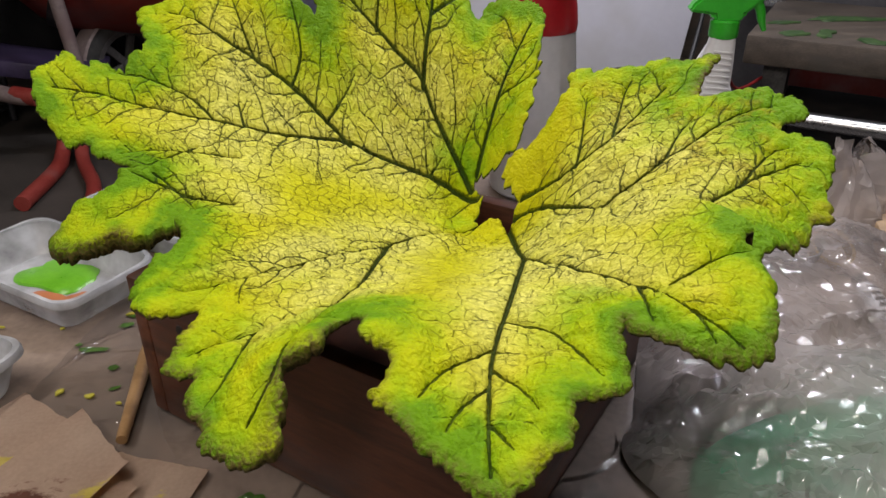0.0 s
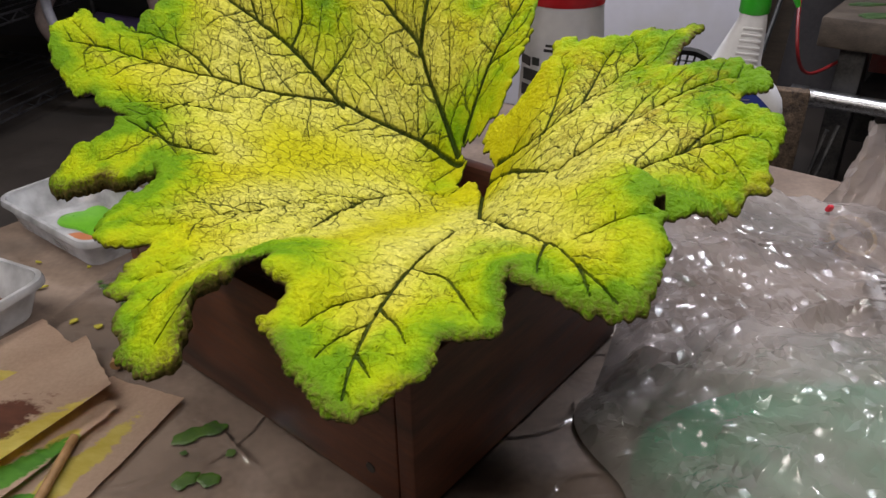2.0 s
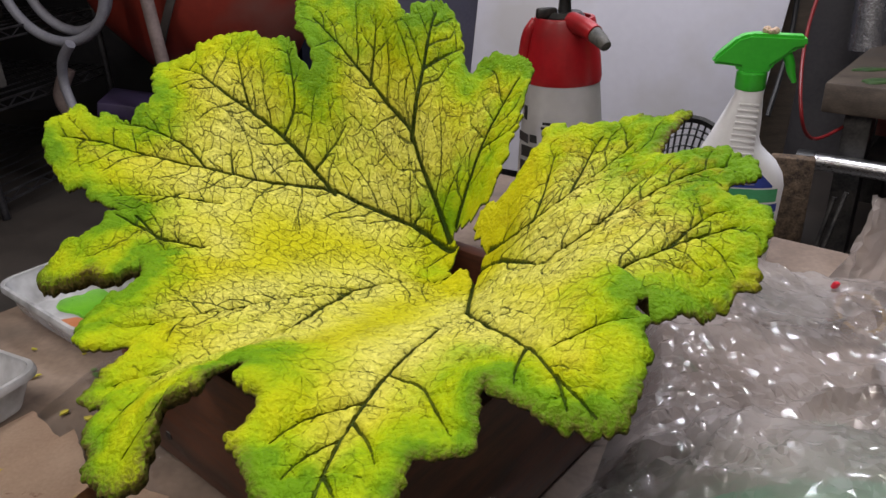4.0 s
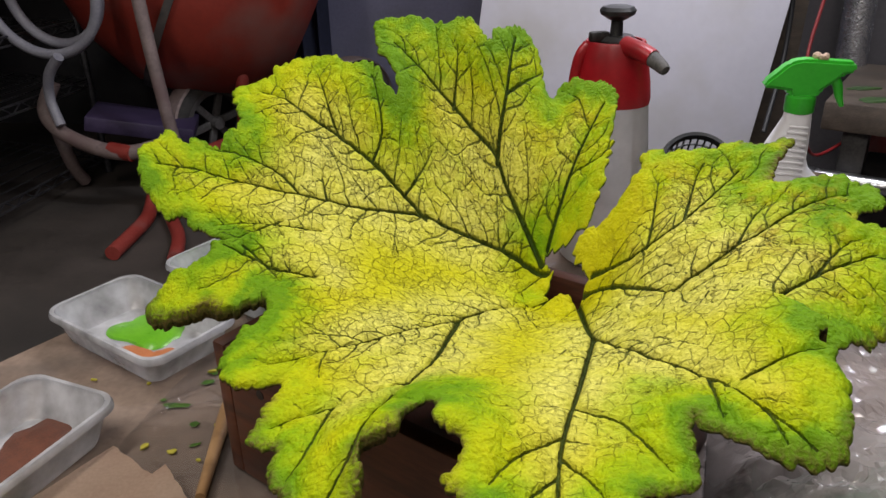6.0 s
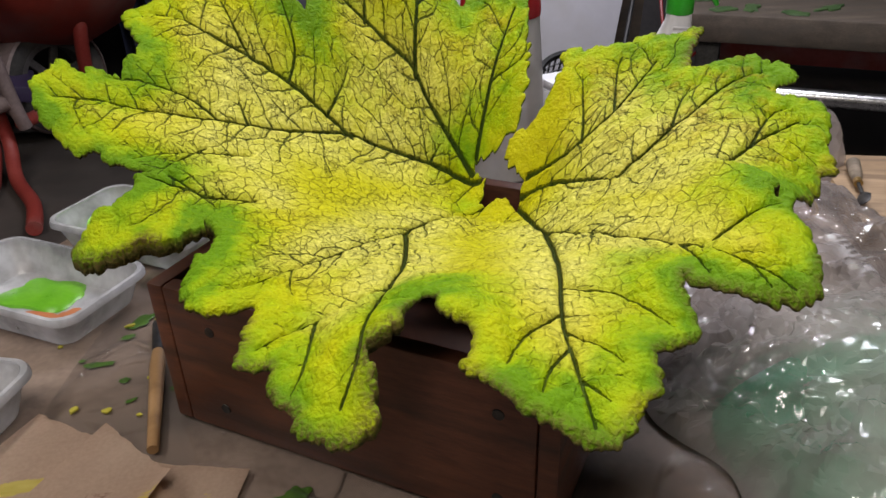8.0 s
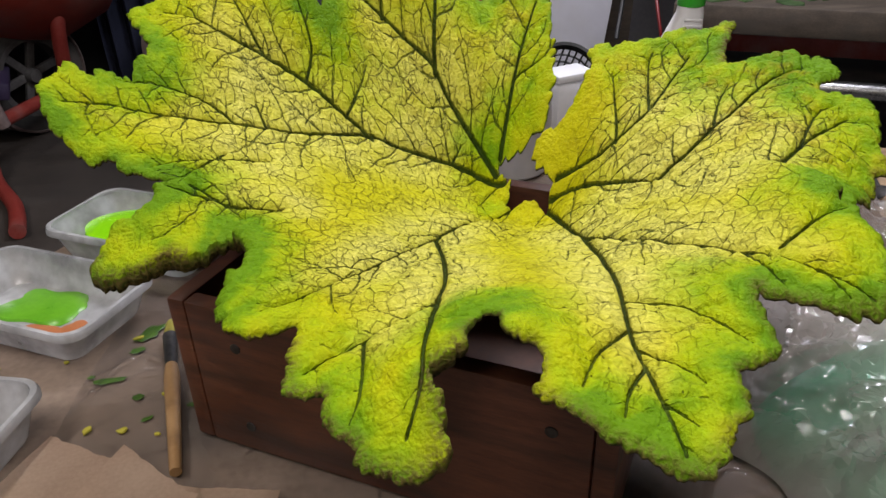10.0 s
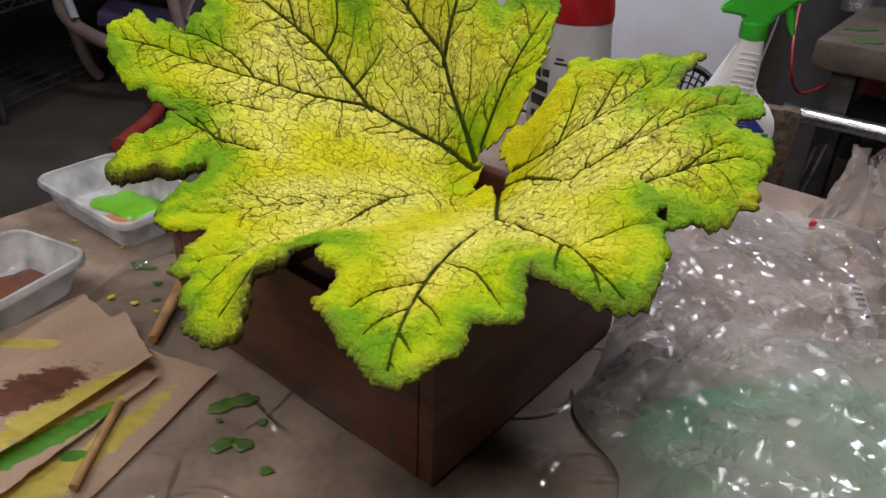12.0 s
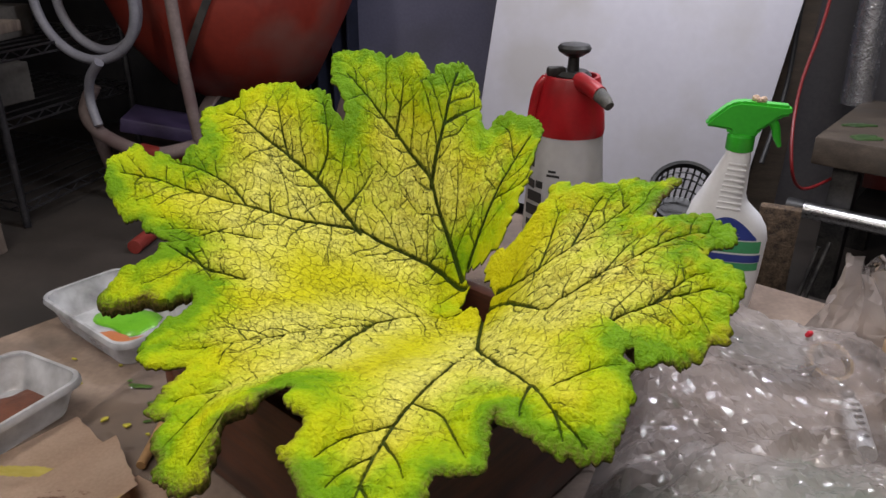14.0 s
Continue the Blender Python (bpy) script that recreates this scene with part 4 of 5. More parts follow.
part("ferrule", pipe([along(0.12), along(0.36)], 0.0075, 14, radii=[(0, 0.0085), (1, 0.0065)]), DARKMETAL, brush, "dull metal ferrule")
part("handle", pipe([along(0.35), along(0.5), along(0.7), along(1.0)], 0.007, 14, radii=[(0, 0.0068), (0.25, 0.0085), (0.6, 0.0075), (1, 0.0055)]), BRUSHW, brush)


# ---- brown paper ----
def paper_material(name, coats):
    """Kraft paper with dry-brushed paint; each coat follows its own attribute on the sheet."""
    m, nt, bsdf, co = start(name)
    n1 = tex(nt, "ShaderNodeTexNoise", 14.0, co).outputs[0]
    n2 = tex(nt, "ShaderNodeTexNoise", 240.0, co).outputs[0]
    mp = nt.nodes.new("ShaderNodeMapping")
    mp.inputs["Rotation"].default_value = (0, 0, radians(40))
    mp.inputs["Scale"].default_value = (1, 2.4, 1)
    nt.links.new(co, mp.inputs["Vector"])
    brushed = tex(nt, "ShaderNodeTexNoise", 38.0, mp.outputs[0], 8.0).outputs[0]
    col = ramp(nt, maths(nt, "ADD", maths(nt, "MULTIPLY", n1, 0.7), maths(nt, "MULTIPLY", n2, 0.3)), [(0.36, (0.50, 0.35, 0.255)), (0.64, (0.64, 0.48, 0.36))])
    for key, c1, c2 in coats:
        a = nt.nodes.new("ShaderNodeAttribute")
        a.attribute_name = key
        f = maths(nt, "ADD", a.outputs["Fac"], maths(nt, "ADD", maths(nt, "MULTIPLY", maths(nt, "SUBTRACT", brushed, 0.5), 1.3), maths(nt, "MULTIPLY", maths(nt, "SUBTRACT", n2, 0.5), 0.5)))
        f = ramp(nt, f, [(0.40, (0, 0, 0)), (0.60, (0.95, 0.95, 0.95))])
        col = mixc(nt, f, col, ramp(nt, brushed, [(0.3, c1), (0.7, c2)]))
    nt.links.new(col, bsdf.inputs["Base Color"])
    bsdf.inputs["Roughness"].default_value = 0.75
    bump(nt, bsdf, maths(nt, "ADD", n1, maths(nt, "MULTIPLY", brushed, 0.3)), 0.2, 0.002)
    return m


PAINTED_PAPER = paper_material("painted_kraft_paper", [("yellow", (0.62, 0.50, 0.06), (0.76, 0.66, 0.17)), ("brown", (0.09, 0.022, 0.010), (0.19, 0.055, 0.026)), ("green", (0.05, 0.26, 0.012), (0.12, 0.40, 0.03))])


def paper(label, corners, z, seed, lift, coats, torn=0.0015, curl=0.0):
    """A sheet between four corners, with slow waves, a torn rim and paint in soft ellipses (x, y, long, wide, turn)."""
    a, b, c, d = [Vector(p) for p in corners]
    bm = bmesh.new()
    layers = {k: bm.verts.layers.float.new(k) for k in ("yellow", "brown", "green")}
    nu, nv = 44, 64
    g = []
    for i in range(nu + 1):
        row = []
        for j in range(nv + 1):
            u, v = i / nu, j / nv
            p = (a * (1 - u) + b * u) * (1 - v) + (d * (1 - u) + c * u) * v
            w = noise.noise(Vector((p.x * 8, p.y * 8, seed)))
            rag = torn * (noise.noise(Vector((p.x * 60, p.y * 60, seed + 2))) + 0.6 * noise.noise(Vector((p.x * 170, p.y * 170, seed)))) if i in (0, nu) or j in (0, nv) else 0
            up = curl * max(0.0, u - 0.7) ** 2 * 11 * math.exp(-v * 2)
            vert = bm.verts.new((p.x + rag, p.y + rag, z + lift * (0.6 + w) * (0.3 + 0.7 * u) + up))
            for key, x, y, rl, rw, turn in coats:
                ct, sn = math.cos(radians(turn)), math.sin(radians(turn))
                dx, dy = p.x - x, p.y - y
                q = math.hypot((dx * ct + dy * sn) / rl, (dy * ct - dx * sn) / rw)
                vert[layers[key]] = max(vert[layers[key]], min(1.0, max(0.0, 1.5 - q)))
            row.append(vert)
        g.append(row)
    for i in range(nu):
        for j in range(nv):
            bm.faces.new((g[i][j], g[i + 1][j], g[i + 1][j + 1], g[i][j + 1]))
    bmesh.ops.solidify(bm, geom=list(bm.faces), thickness=0.0007)
    return solo("paper_sheet", bm, PAINTED_PAPER, label, "paper", "brown paper sheets")


paper("brown kraft paper sheet lying lowest, yellow streaks", [(-0.30, 0.490), (-0.205, 0.468), (-0.255, 0.19), (-0.42, 0.21)], TABLE + 0.003, 5, 0.006,
      [("yellow", -0.262, 0.350, 0.080, 0.014, 75), ("yellow", -0.300, 0.285, 0.045, 0.030, 60), ("green", -0.283, 0.325, 0.016, 0.008, 20)])
paper("torn brown paper strip with a green painted edge", [(-0.345, 0.485), (-0.258, 0.440), (-0.325, 0.20), (-0.46, 0.23)], TABLE + 0.010, 6, 0.006,
      [("green", -0.318, 0.325, 0.085, 0.015, 57), ("yellow", -0.285, 0.390, 0.020, 0.008, 60)], 0.004)
paper("brown kraft paper sheet with faint yellow streaks", [(-0.427, 0.560), (-0.335, 0.505), (-0.460, 0.235), (-0.555, 0.29)], TABLE + 0.013, 7, 0.004,
      [("yellow", -0.425, 0.458, 0.055, 0.008, 10)])
paper("brown kraft paper sheet with brown and yellow paint", [(-0.350, 0.530), (-0.268, 0.451), (-0.370, 0.215), (-0.48, 0.26)], TABLE + 0.021, 8, 0.005,
      [("yellow", -0.318, 0.365, 0.075, 0.025, 60), ("brown", -0.360, 0.385, 0.052, 0.030, 48)], 0.0012, 0.008)
solo("wooden_stick", pipe([(-0.276, 0.395, TABLE + 0.0125), (-0.254, 0.285, TABLE + 0.0125)], 0.0045, 12), BRUSHW, "thin wooden stirring stick on the paper", "stick")

# ---- paint splashes on the table ----
for k, (x, y, a, b, t) in enumerate([(-0.176, 0.425, 0.016, 0.011, 0.7), (-0.160, 0.437, 0.014, 0.010, 0.3), (-0.135, 0.376, 0.010, 0.008, 0), (-0.129, 0.410, 0.0055, 0.0045, 0), (-0.155, 0.372, 0.012, 0.008, 1), (-0.172, 0.402, 0.004, 0.003, 0),
                                     (-0.399, 0.652, 0.017, 0.005, 0.1), (-0.362, 0.620, 0.0065, 0.0045, 0), (-0.375, 0.733, 0.018, 0.009, 0.9), (-0.382, 0.702, 0.009, 0.005, 0.4), (-0.42, 0.66, 0.004, 0.003, 0), (-0.345, 0.585, 0.006, 0.003, 0.5),
                                     (-0.10, 0.35, 0.007, 0.005, 0.2), (-0.305, 0.60, 0.004, 0.003, 0)]):
    solo("paint_splash", blob((x, y, a, b, t), TABLE + 0.0026, 0.0005, 0.5, k + 20), SPECK, "dried green paint splash on the table", "paint splash", "green paint splashes")
for k, (x, y, a, b, t) in enumerate([(-0.487, 0.635, 0.007, 0.0025, 0.4), (-0.365, 0.57, 0.005, 0.003, 0.2), (-0.40, 0.575, 0.005, 0.003, 1), (-0.335, 0.62, 0.003, 0.002, 0), (-0.33, 0.56, 0.003, 0.002, 0), (-0.385, 0.725, 0.006, 0.0025, 0.5), (-0.455, 0.69, 0.003, 0.002, 0), (-0.53, 0.69, 0.004, 0.002, 0)]):
    solo("paint_crumb", blob((x, y, a, b, t), TABLE + 0.003, 0.0022, 0.6, k + 50), SPECK_Y, "small yellow paint crumb on the table", "crumb", "yellow paint crumbs")
solo("leaf_scrap", blob((0.300, 0.735, 0.013, 0.006, 2.2), TABLE + 0.030, 0.002, 0.9, 77), SPECK, "olive-green scrap lying on the plastic", "scrap")

# ---- pump sprayer ----
sp = thing("pump_sprayer", "pump sprayer with red top and milky tank", "sprayer", pose(0.130, 1.135, TABLE + 0.002))
part("tank", lathe([(0, 0), (0.062, 0), (0.068, 0.006), (0.069, 0.09), (0.066, 0.15), (0.060, 0.22), (0.056, 0.268), (0.050, 0.272), (0, 0.272)], 48), BODYM, sp, "milky white plastic tank")
part("collar", lathe([(0.0575, 0.262), (0.0585, 0.27), (0.056, 0.295), (0.050, 0.33), (0.046, 0.350), (0.044, 0.355), (0.039, 0.355), (0.038, 0.34), (0, 0.34)], 48), PLASTIC_R, sp, "red plastic head")
part("pump_cap", lathe([(0, 0.336), (0.030, 0.336), (0.030, 0.356), (0.024, 0.362), (0.011, 0.362), (0, 0.362)], 32), PLASTIC_K, sp)
part("plunger", lathe([(0, 0.360), (0.010, 0.360), (0.009, 0.375), (0.0085, 0.390), (0, 0.390)], 20), PLASTIC_K, sp)
part("knob", lathe([(0, 0.384), (0.012, 0.384), (0.025, 0.392), (0.027, 0.398), (0.023, 0.403), (0.014, 0.405), (0, 0.405)], 32), PLASTIC_K, sp, "black push knob")
part("valve_clip", box(0.030, 0.016, 0.016, pose(-0.026, -0.012, 0.361, 0, 0, 20), 0.004), DARKMETAL, sp)
part("handle_rib", pipe([(-0.040, -0.01, 0.350), (-0.052, -0.012, 0.332), (-0.058, -0.012, 0.30), (-0.060, -0.01, 0.27)], 0.009, 10), PLASTIC_R, sp)
part("spout", pipe([(0.012, -0.032, 0.352), (0.032, -0.060, 0.348), (0.046, -0.078, 0.342)], 0.013, 16, radii=[(0, 0.014), (1, 0.0125)]), PLASTIC_R, sp, "scuffed red spout")
part("nozzle", pipe([(0.045, -0.076, 0.342), (0.055, -0.090, 0.335), (0.062, -0.099, 0.329)], 0.010, 14, radii=[(0, 0.0118), (0.6, 0.0095), (1, 0.0075)]), GREYP, sp, "dusty grey nozzle")
for k, (a, z, w, hh) in enumerate([(-108, 0.208, 0.013, 0.004), (-106, 0.201, 0.022, 0.004), (-150, 0.218, 0.010, 0.022), (-150, 0.180, 0.03, 0.014), (-128, 0.182, 0.014, 0.012), (-135, 0.160, 0.034, 0.018), (-135, 0.136, 0.036, 0.018), (-135, 0.112, 0.03, 0.012), (-135, 0.085, 0.03, 0.012)]):
    r = float(np.interp(z, [0.09, 0.15, 0.22, 0.268], [0.069, 0.066, 0.060, 0.056])) + 0.0006
    part("print_bar", box(0.0008, w, hh, pose(r * math.cos(radians(a)), r * math.sin(radians(a)), z, 0, 0, a), 0), PLASTIC_K, sp, "dark printed bar", False)

# ---- trigger bottle ----
bo = thing("spray_bottle", "white spray bottle with green trigger and blue label", "spray bottle", pose(0.392, 1.085, TABLE + 0.002, 0, 0, -4))
prof = [(0.0, -0.050, 0.050, 0.030), (0.005, -0.056, 0.056, 0.034), (0.06, -0.061, 0.061, 0.036), (0.125, -0.064, 0.064, 0.036), (0.142, -0.064, 0.060, 0.035), (0.158, -0.060, 0.050, 0.033), (0.170, -0.057, 0.037, 0.031),
        (0.180, -0.052, 0.027, 0.029), (0.195, -0.045, 0.021, 0.026), (0.215, -0.036, 0.021, 0.023), (0.235, -0.027, 0.020, 0.020), (0.252, -0.019, 0.019, 0.018), (0.268, -0.017, 0.017, 0.017)]
bb = bmesh.new()
rings = []
for z, l, r, dpt in prof:
    ring = []
    for k in range(40):
        an = 2 * math.pi * k / 40
        c, s = math.cos(an), math.sin(an)
        ex = (abs(c) ** 0.7) * (1 if c > 0 else -1)
        ey = (abs(s) ** 0.7) * (1 if s > 0 else -1)
        ring.append(bb.verts.new(((l + r) / 2 + (r - l) / 2 * ex, dpt * ey, z)))
    rings.append(ring)
for a, b in zip(rings, rings[1:]):
    for k in range(40):
        bb.faces.new((a[k], a[(k + 1) % 40], b[(k + 1) % 40], b[k]))
bb.faces.new(rings[0][::-1])
bb.faces.new(rings[-1])
part("bottle", bb, PLASTIC_W, bo)
for k in range(9):
    z = 0.176 + 0.0085 * k
    w = 0.036 - 0.0012 * k
    y = -float(np.interp(z, [p[0] for p in prof], [p[3] for p in prof]))
    part("grip_rib", box(w, 0.004, 0.0035, pose(-0.004 + 0.0005 * k, y, z, 12, 3, 0), 0.0012), PLASTIC_W, bo)


def label_band(z0, z1, x0, x1, mat, lab, arch=0.0):
    bm = bmesh.new()
    top, bot = [], []
    for k in range(17):
        f = k / 16
        x = x0 + (x1 - x0) * f
        zt = z1 + arch * math.sin(math.pi * f)
        for z, row in ((z0, bot), (zt, top)):
            dp = float(np.interp(z, [p[0] for p in prof], [p[3] for p in prof]))
            half = float(np.interp(z, [p[0] for p in prof], [p[2] for p in prof]))
            g = min(0.97, abs(x) / max(half, 0.001))
            row.append(bm.verts.new((x, -dp * (1 - g ** 2.857) ** 0.35 - 0.0007, z)))
    for k in range(16):
        bm.faces.new((bot[k], bot[k + 1], top[k + 1], top[k]))
    part("label", bm, mat, bo, lab)


label_band(0.128, 0.131, -0.050, 0.045, BLUE, "blue arched label panel", 0.032)
label_band(0.106, 0.126, -0.052, 0.053, LGREEN, "green label band")
label_band(0.090, 0.103, -0.052, 0.055, BLUE, "blue label band")
label_band(0.076, 0.089, -0.052, 0.054, LGREEN, "green label band")
for k in range(14):
    part("barcode_bar", box(0.026, 0.0008, 0.0014, pose(0.024, -0.0363, 0.036 + 0.0024 * k, 0, 0, 2), 0), LGREY, bo, smooth=False)
for k in range(6):
    part("print_bar", box(0.030, 0.0008, 0.0016, pose(0.018, -0.0350, 0.012 + 0.0032 * k, 0, 0, 2), 0), LGREY, bo, smooth=False)
for k in range(4):
    part("print_bar", box(0.040 - 0.006 * k, 0.0008, 0.0016, pose(0.0, -0.0365, 0.133 + 0.005 * k, 8, 0, 0), 0), LGREY, bo, smooth=False)
part("trigger_collar", lathe([(0.019, 0.262), (0.0205, 0.264), (0.0205, 0.285), (0.018, 0.288), (0, 0.288)], 28), PLASTIC_G, bo, "green screw collar")
part("trigger_head", prism([(-0.055, 0.298), (-0.053, 0.306), (-0.024, 0.334), (-0.008, 0.339), (0.062, 0.336), (0.064, 0.322), (0.048, 0.318), (0.036, 0.306), (0.023, 0.296), (0.019, 0.284), (-0.017, 0.284), (-0.019, 0.294), (-0.030, 0.296)], 0.026, None, 0.004), PLASTIC_G, bo, "bright green trigger head")
part("trigger_lever", pipe([(0.040, 0, 0.312), (0.046, 0, 0.300), (0.050, 0, 0.286), (0.056, 0, 0.272)], 0.006, 12, radii=[(0, 0.0075), (0.6, 0.006), (1, 0.003)]), PLASTIC_G, bo, "curved green lever")
for k, (x, y, s) in enumerate(((0.012, 0.003, 0.0065), (0.022, -0.002, 0.006), (0.016, -0.006, 0.0045))):
    part("cement_crumb", lathe([(0, -s), (s * 0.8, -s * 0.5), (s, 0.1 * s), (s * 0.6, 0.8 * s), (0, s)], 7, None, pose(x, y, 0.341, 20 * k, 30, 40 * k)), PAPER, bo, "beige crumb stuck on top")

# ---- clear plastic bags ----
def crushed(nx, ny, fn, seed, loose=0.42, pinch=0.0035):
    """Film crushed into uneven facets: a shaken grid with diagonals at random, pinched hard in some places and slack in others."""
    rnd = random.Random(seed)
    bm = bmesh.new()
    g = []
    for i in range(nx + 1):
        row = []
        for j in range(ny + 1):
            du = rnd.uniform(-loose, loose) if 0 < i < nx else 0
            dv = rnd.uniform(-loose, loose) if 0 < j < ny else 0
            p = Vector(fn((i + du) / nx, (j + dv) / ny))
            tight = max(0.0, noise.noise(Vector((p.x * 13, p.y * 13, seed)))) ** 1.3
            if 0 < i < nx and 0 < j < ny:
                p.z += pinch * (0.12 + 2.2 * tight) * rnd.uniform(-0.6, 1)
            row.append(bm.verts.new(p))
        g.append(row)
    for i in range(nx):
        for j in range(ny):
            a, b, c, d = g[i][j], g[i + 1][j], g[i + 1][j + 1], g[i][j + 1]
            for tri in (((a, b, c), (a, c, d)) if rnd.random() < 0.5 else ((a, b, d), (b, c, d))):
                bm.faces.new(tri)
    return bm


def crease(x, y, s, seed, turn):
    """Long folds of pulled film that run mostly one way."""
    c, n = math.cos(turn), math.sin(turn)
    p, q = (x * c + y * n) * 0.45, (y * c - x * n) * 1.5
    return crumple(p, q, s, seed)


def bag(name, bm, material, label, category, group):
    ob = solo(name, bm, material, label, category, group)
    ob.data.set_sharp_from_angle(angle=radians(9))
    return ob


def bag_flat(u, v):
    x = 0.185 + 0.40 * u + 0.05 * math.sin(3 * v)
    y = 0.50 + 0.60 * v - 0.10 * u + 0.02 * math.sin(7 * u)
    e = min(u, 1 - u, v, 1 - v)
    k = min(1.0, e / 0.10)
    return (x, y, TABLE + 0.005 + k * (0.002 + 0.050 * crease(x, y, 5.0, 2.0, 0.5) + 0.022 * crease(x, y, 10.0, 3.0, 2.0) + 0.009 * crumple(x, y, 24.0, 5.0)))


bag("plastic_bag", crushed(70, 110, bag_flat, 3, 0.42, 0.0024), BAG, "crumpled clear plastic bag spread on the table", "plastic bag", "plastic bags")


def bag_dome(u, v):
    p, q = 2 * u - 1, 2 * v - 1
    dx, dy = p * math.sqrt(1 - q * q / 2), q * math.sqrt(1 - p * p / 2)
    a, r = math.atan2(dy, dx), math.hypot(dx, dy)
    lim = 1 + 0.10 * math.sin(3 * a + 1) + 0.06 * math.sin(7 * a)
    x = 0.435 + 0.255 * r * lim * math.cos(a)
    y = 0.455 + 0.215 * r * lim * math.sin(a)
    hgt = 0.075 * (1 - r ** 2.2) + (0.050 * (crease(x, y, 4.5, 6.0, 2.3) - 0.35) + 0.024 * (crease(x, y, 9.0, 1.0, 0.9) - 0.35) + 0.009 * crumple(x, y, 24.0, 8.0)) * min(1, (1.02 - r) * 5)
    return (x, y, TABLE + 0.0035 + max(0.0, hgt))


bag("plastic_bag", crushed(96, 76, bag_dome, 4, 0.42, 0.0024), BAG, "bulging clear plastic bag wrapped round green material", "plastic bag", "plastic bags")


def green_core(u, v):
    a, r = 2 * math.pi * u, v
    x, y = 0.43 + 0.20 * r * math.cos(a), 0.44 + 0.16 * r * math.sin(a)
    return (x, y, TABLE + 0.004 + max(0.0, 0.070 * (1 - r ** 2.6) + 0.022 * (crumple(x, y, 14, 9.0) - 0.5) * (1 - r)))


solo("green_wrapping", sheet(60, 30, green_core), GREENBAG, "crumpled dark green wrapping inside the clear bag", "wrapping")


def green_flap(u, v):
    x, y = 0.40 + 0.14 * u + 0.02 * v, 0.60 + 0.075 * v - 0.10 * u
    return (x, y, TABLE + 0.012 + 0.03 * crumple(x, y, 18, 3.0) * math.sin(math.pi * u))


solo("green_wrapping", sheet(30, 16, green_flap), GREENBAG, "strip of dark green wrapping under the plastic", "wrapping")


def bag_peak(u, v):
    a = 2 * math.pi * u
    r = 0.040 * (1 - v) ** 0.8 + 0.020 + 0.009 * math.sin(5 * a + 4 * v) + 0.006 * math.sin(9 * a)
    x = 0.585 + 0.012 * v + 1.1 * r * math.cos(a) - 0.016 * v ** 4
    y = 0.985 + 0.02 * v + r * 0.75 * math.sin(a)
    return (x, y, TABLE + 0.004 + 0.118 * v + 0.016 * math.sin(2 * a + 1) * v + 0.012 * crumple(4 * u, v, 3.0, 2.0) * v)


bag("plastic_bag", crushed(34, 14, bag_peak, 5, 0.3, 0.001), BAG, "twisted neck of a clear plastic bag standing up", "plastic bag", "plastic bags")
dish = thing("glass_dish", "grey-green glass dish under the clear plastic", "dish", pose(0.452, 0.905, TABLE + 0.003))
part("bowl", lathe([(0, 0), (0.050, 0), (0.060, 0.008), (0.066, 0.030), (0.063, 0.030), (0.056, 0.010), (0, 0.005)], 40), GLASSY, dish)
ring = thing("metal_ring", "dull brass ring under the clear plastic", "ring", pose(0.520, 0.885, TABLE + 0.020, 28, 10, 0))
part("band", lathe([(0.026, 0), (0.031, 0), (0.031, 0.014), (0.026, 0.014), (0.026, 0)], 36), BRASS, ring)
tube = thing("paint_tube", "white tube with dark print beside the board", "tube")
part("body", pipe([(0.527, 0.790, TABLE + 0.020), (0.522, 0.745, TABLE + 0.020), (0.517, 0.690, TABLE + 0.020)], 0.014, 18, radii=[(0, 0.011), (0.2, 0.014), (1, 0.013)]), PLASTIC_W, tube)
part("cap", pipe([(0.529, 0.812, TABLE + 0.020), (0.527, 0.790, TABLE + 0.020)], 0.009, 14, smooth=2), PLASTIC_K, tube, "black cap")
for k in range(6):
    part("print_bar", box(0.010, 0.005, 0.0008, pose(0.5245 - 0.0013 * k, 0.772 - 0.013 * k, TABLE + 0.0345, 0, 0, 8), 0), PLASTIC_K, tube, "dark printed bar", False)
solo("red_peg", box(0.009, 0.006, 0.010, pose(0.495, 0.905, TABLE + 0.055, 20, 10, 30), 0.002), REDBIT, "small bright red plastic peg on the bag", "peg")

# ---- board with modelling tools ----
bx = thing("wooden_board", "thick raw wooden board carrying modelling tools", "board", pose(0.555, 0.775, TABLE + 0.003, 0, 0, -14))
part("plank", box(0.34, 0.27, 0.034, pose(0.18, 0.145, 0.018), 0.003), PINE, bx)


def tool(label, tail, neck, tip, handle, blade):
    ob = thing("modelling_tool", label, "tool", None, "modelling tools")
    t, n, p = Vector(tail), Vector(neck), Vector(tip)
    part("handle", pipe([t, t.lerp(n, 0.5), n], 0.009, 12, radii=[(0, 0.006), (0.12, 0.0105), (0.6, 0.0095), (1, 0.0055)]), handle, ob)
    part("ferrule", pipe([t.lerp(n, 0.95), n.lerp(p, 0.12)], 0.0062, 12, smooth=2), BRASS, ob, "brass ferrule")
    part("shank", pipe([n.lerp(p, 0.08), n.lerp(p, 0.6)], 0.0028, 8, smooth=2), DARKMETAL, ob)
    part("blade", pipe([n.lerp(p, 0.55), n.lerp(p, 0.75), p], 0.010, 10, smooth=4, radii=[(0, 0.003), (0.5, 0.011), (0.85, 0.009), (1, 0.003)], flat=0.25), blade, ob, "worn steel blade")
    return ob


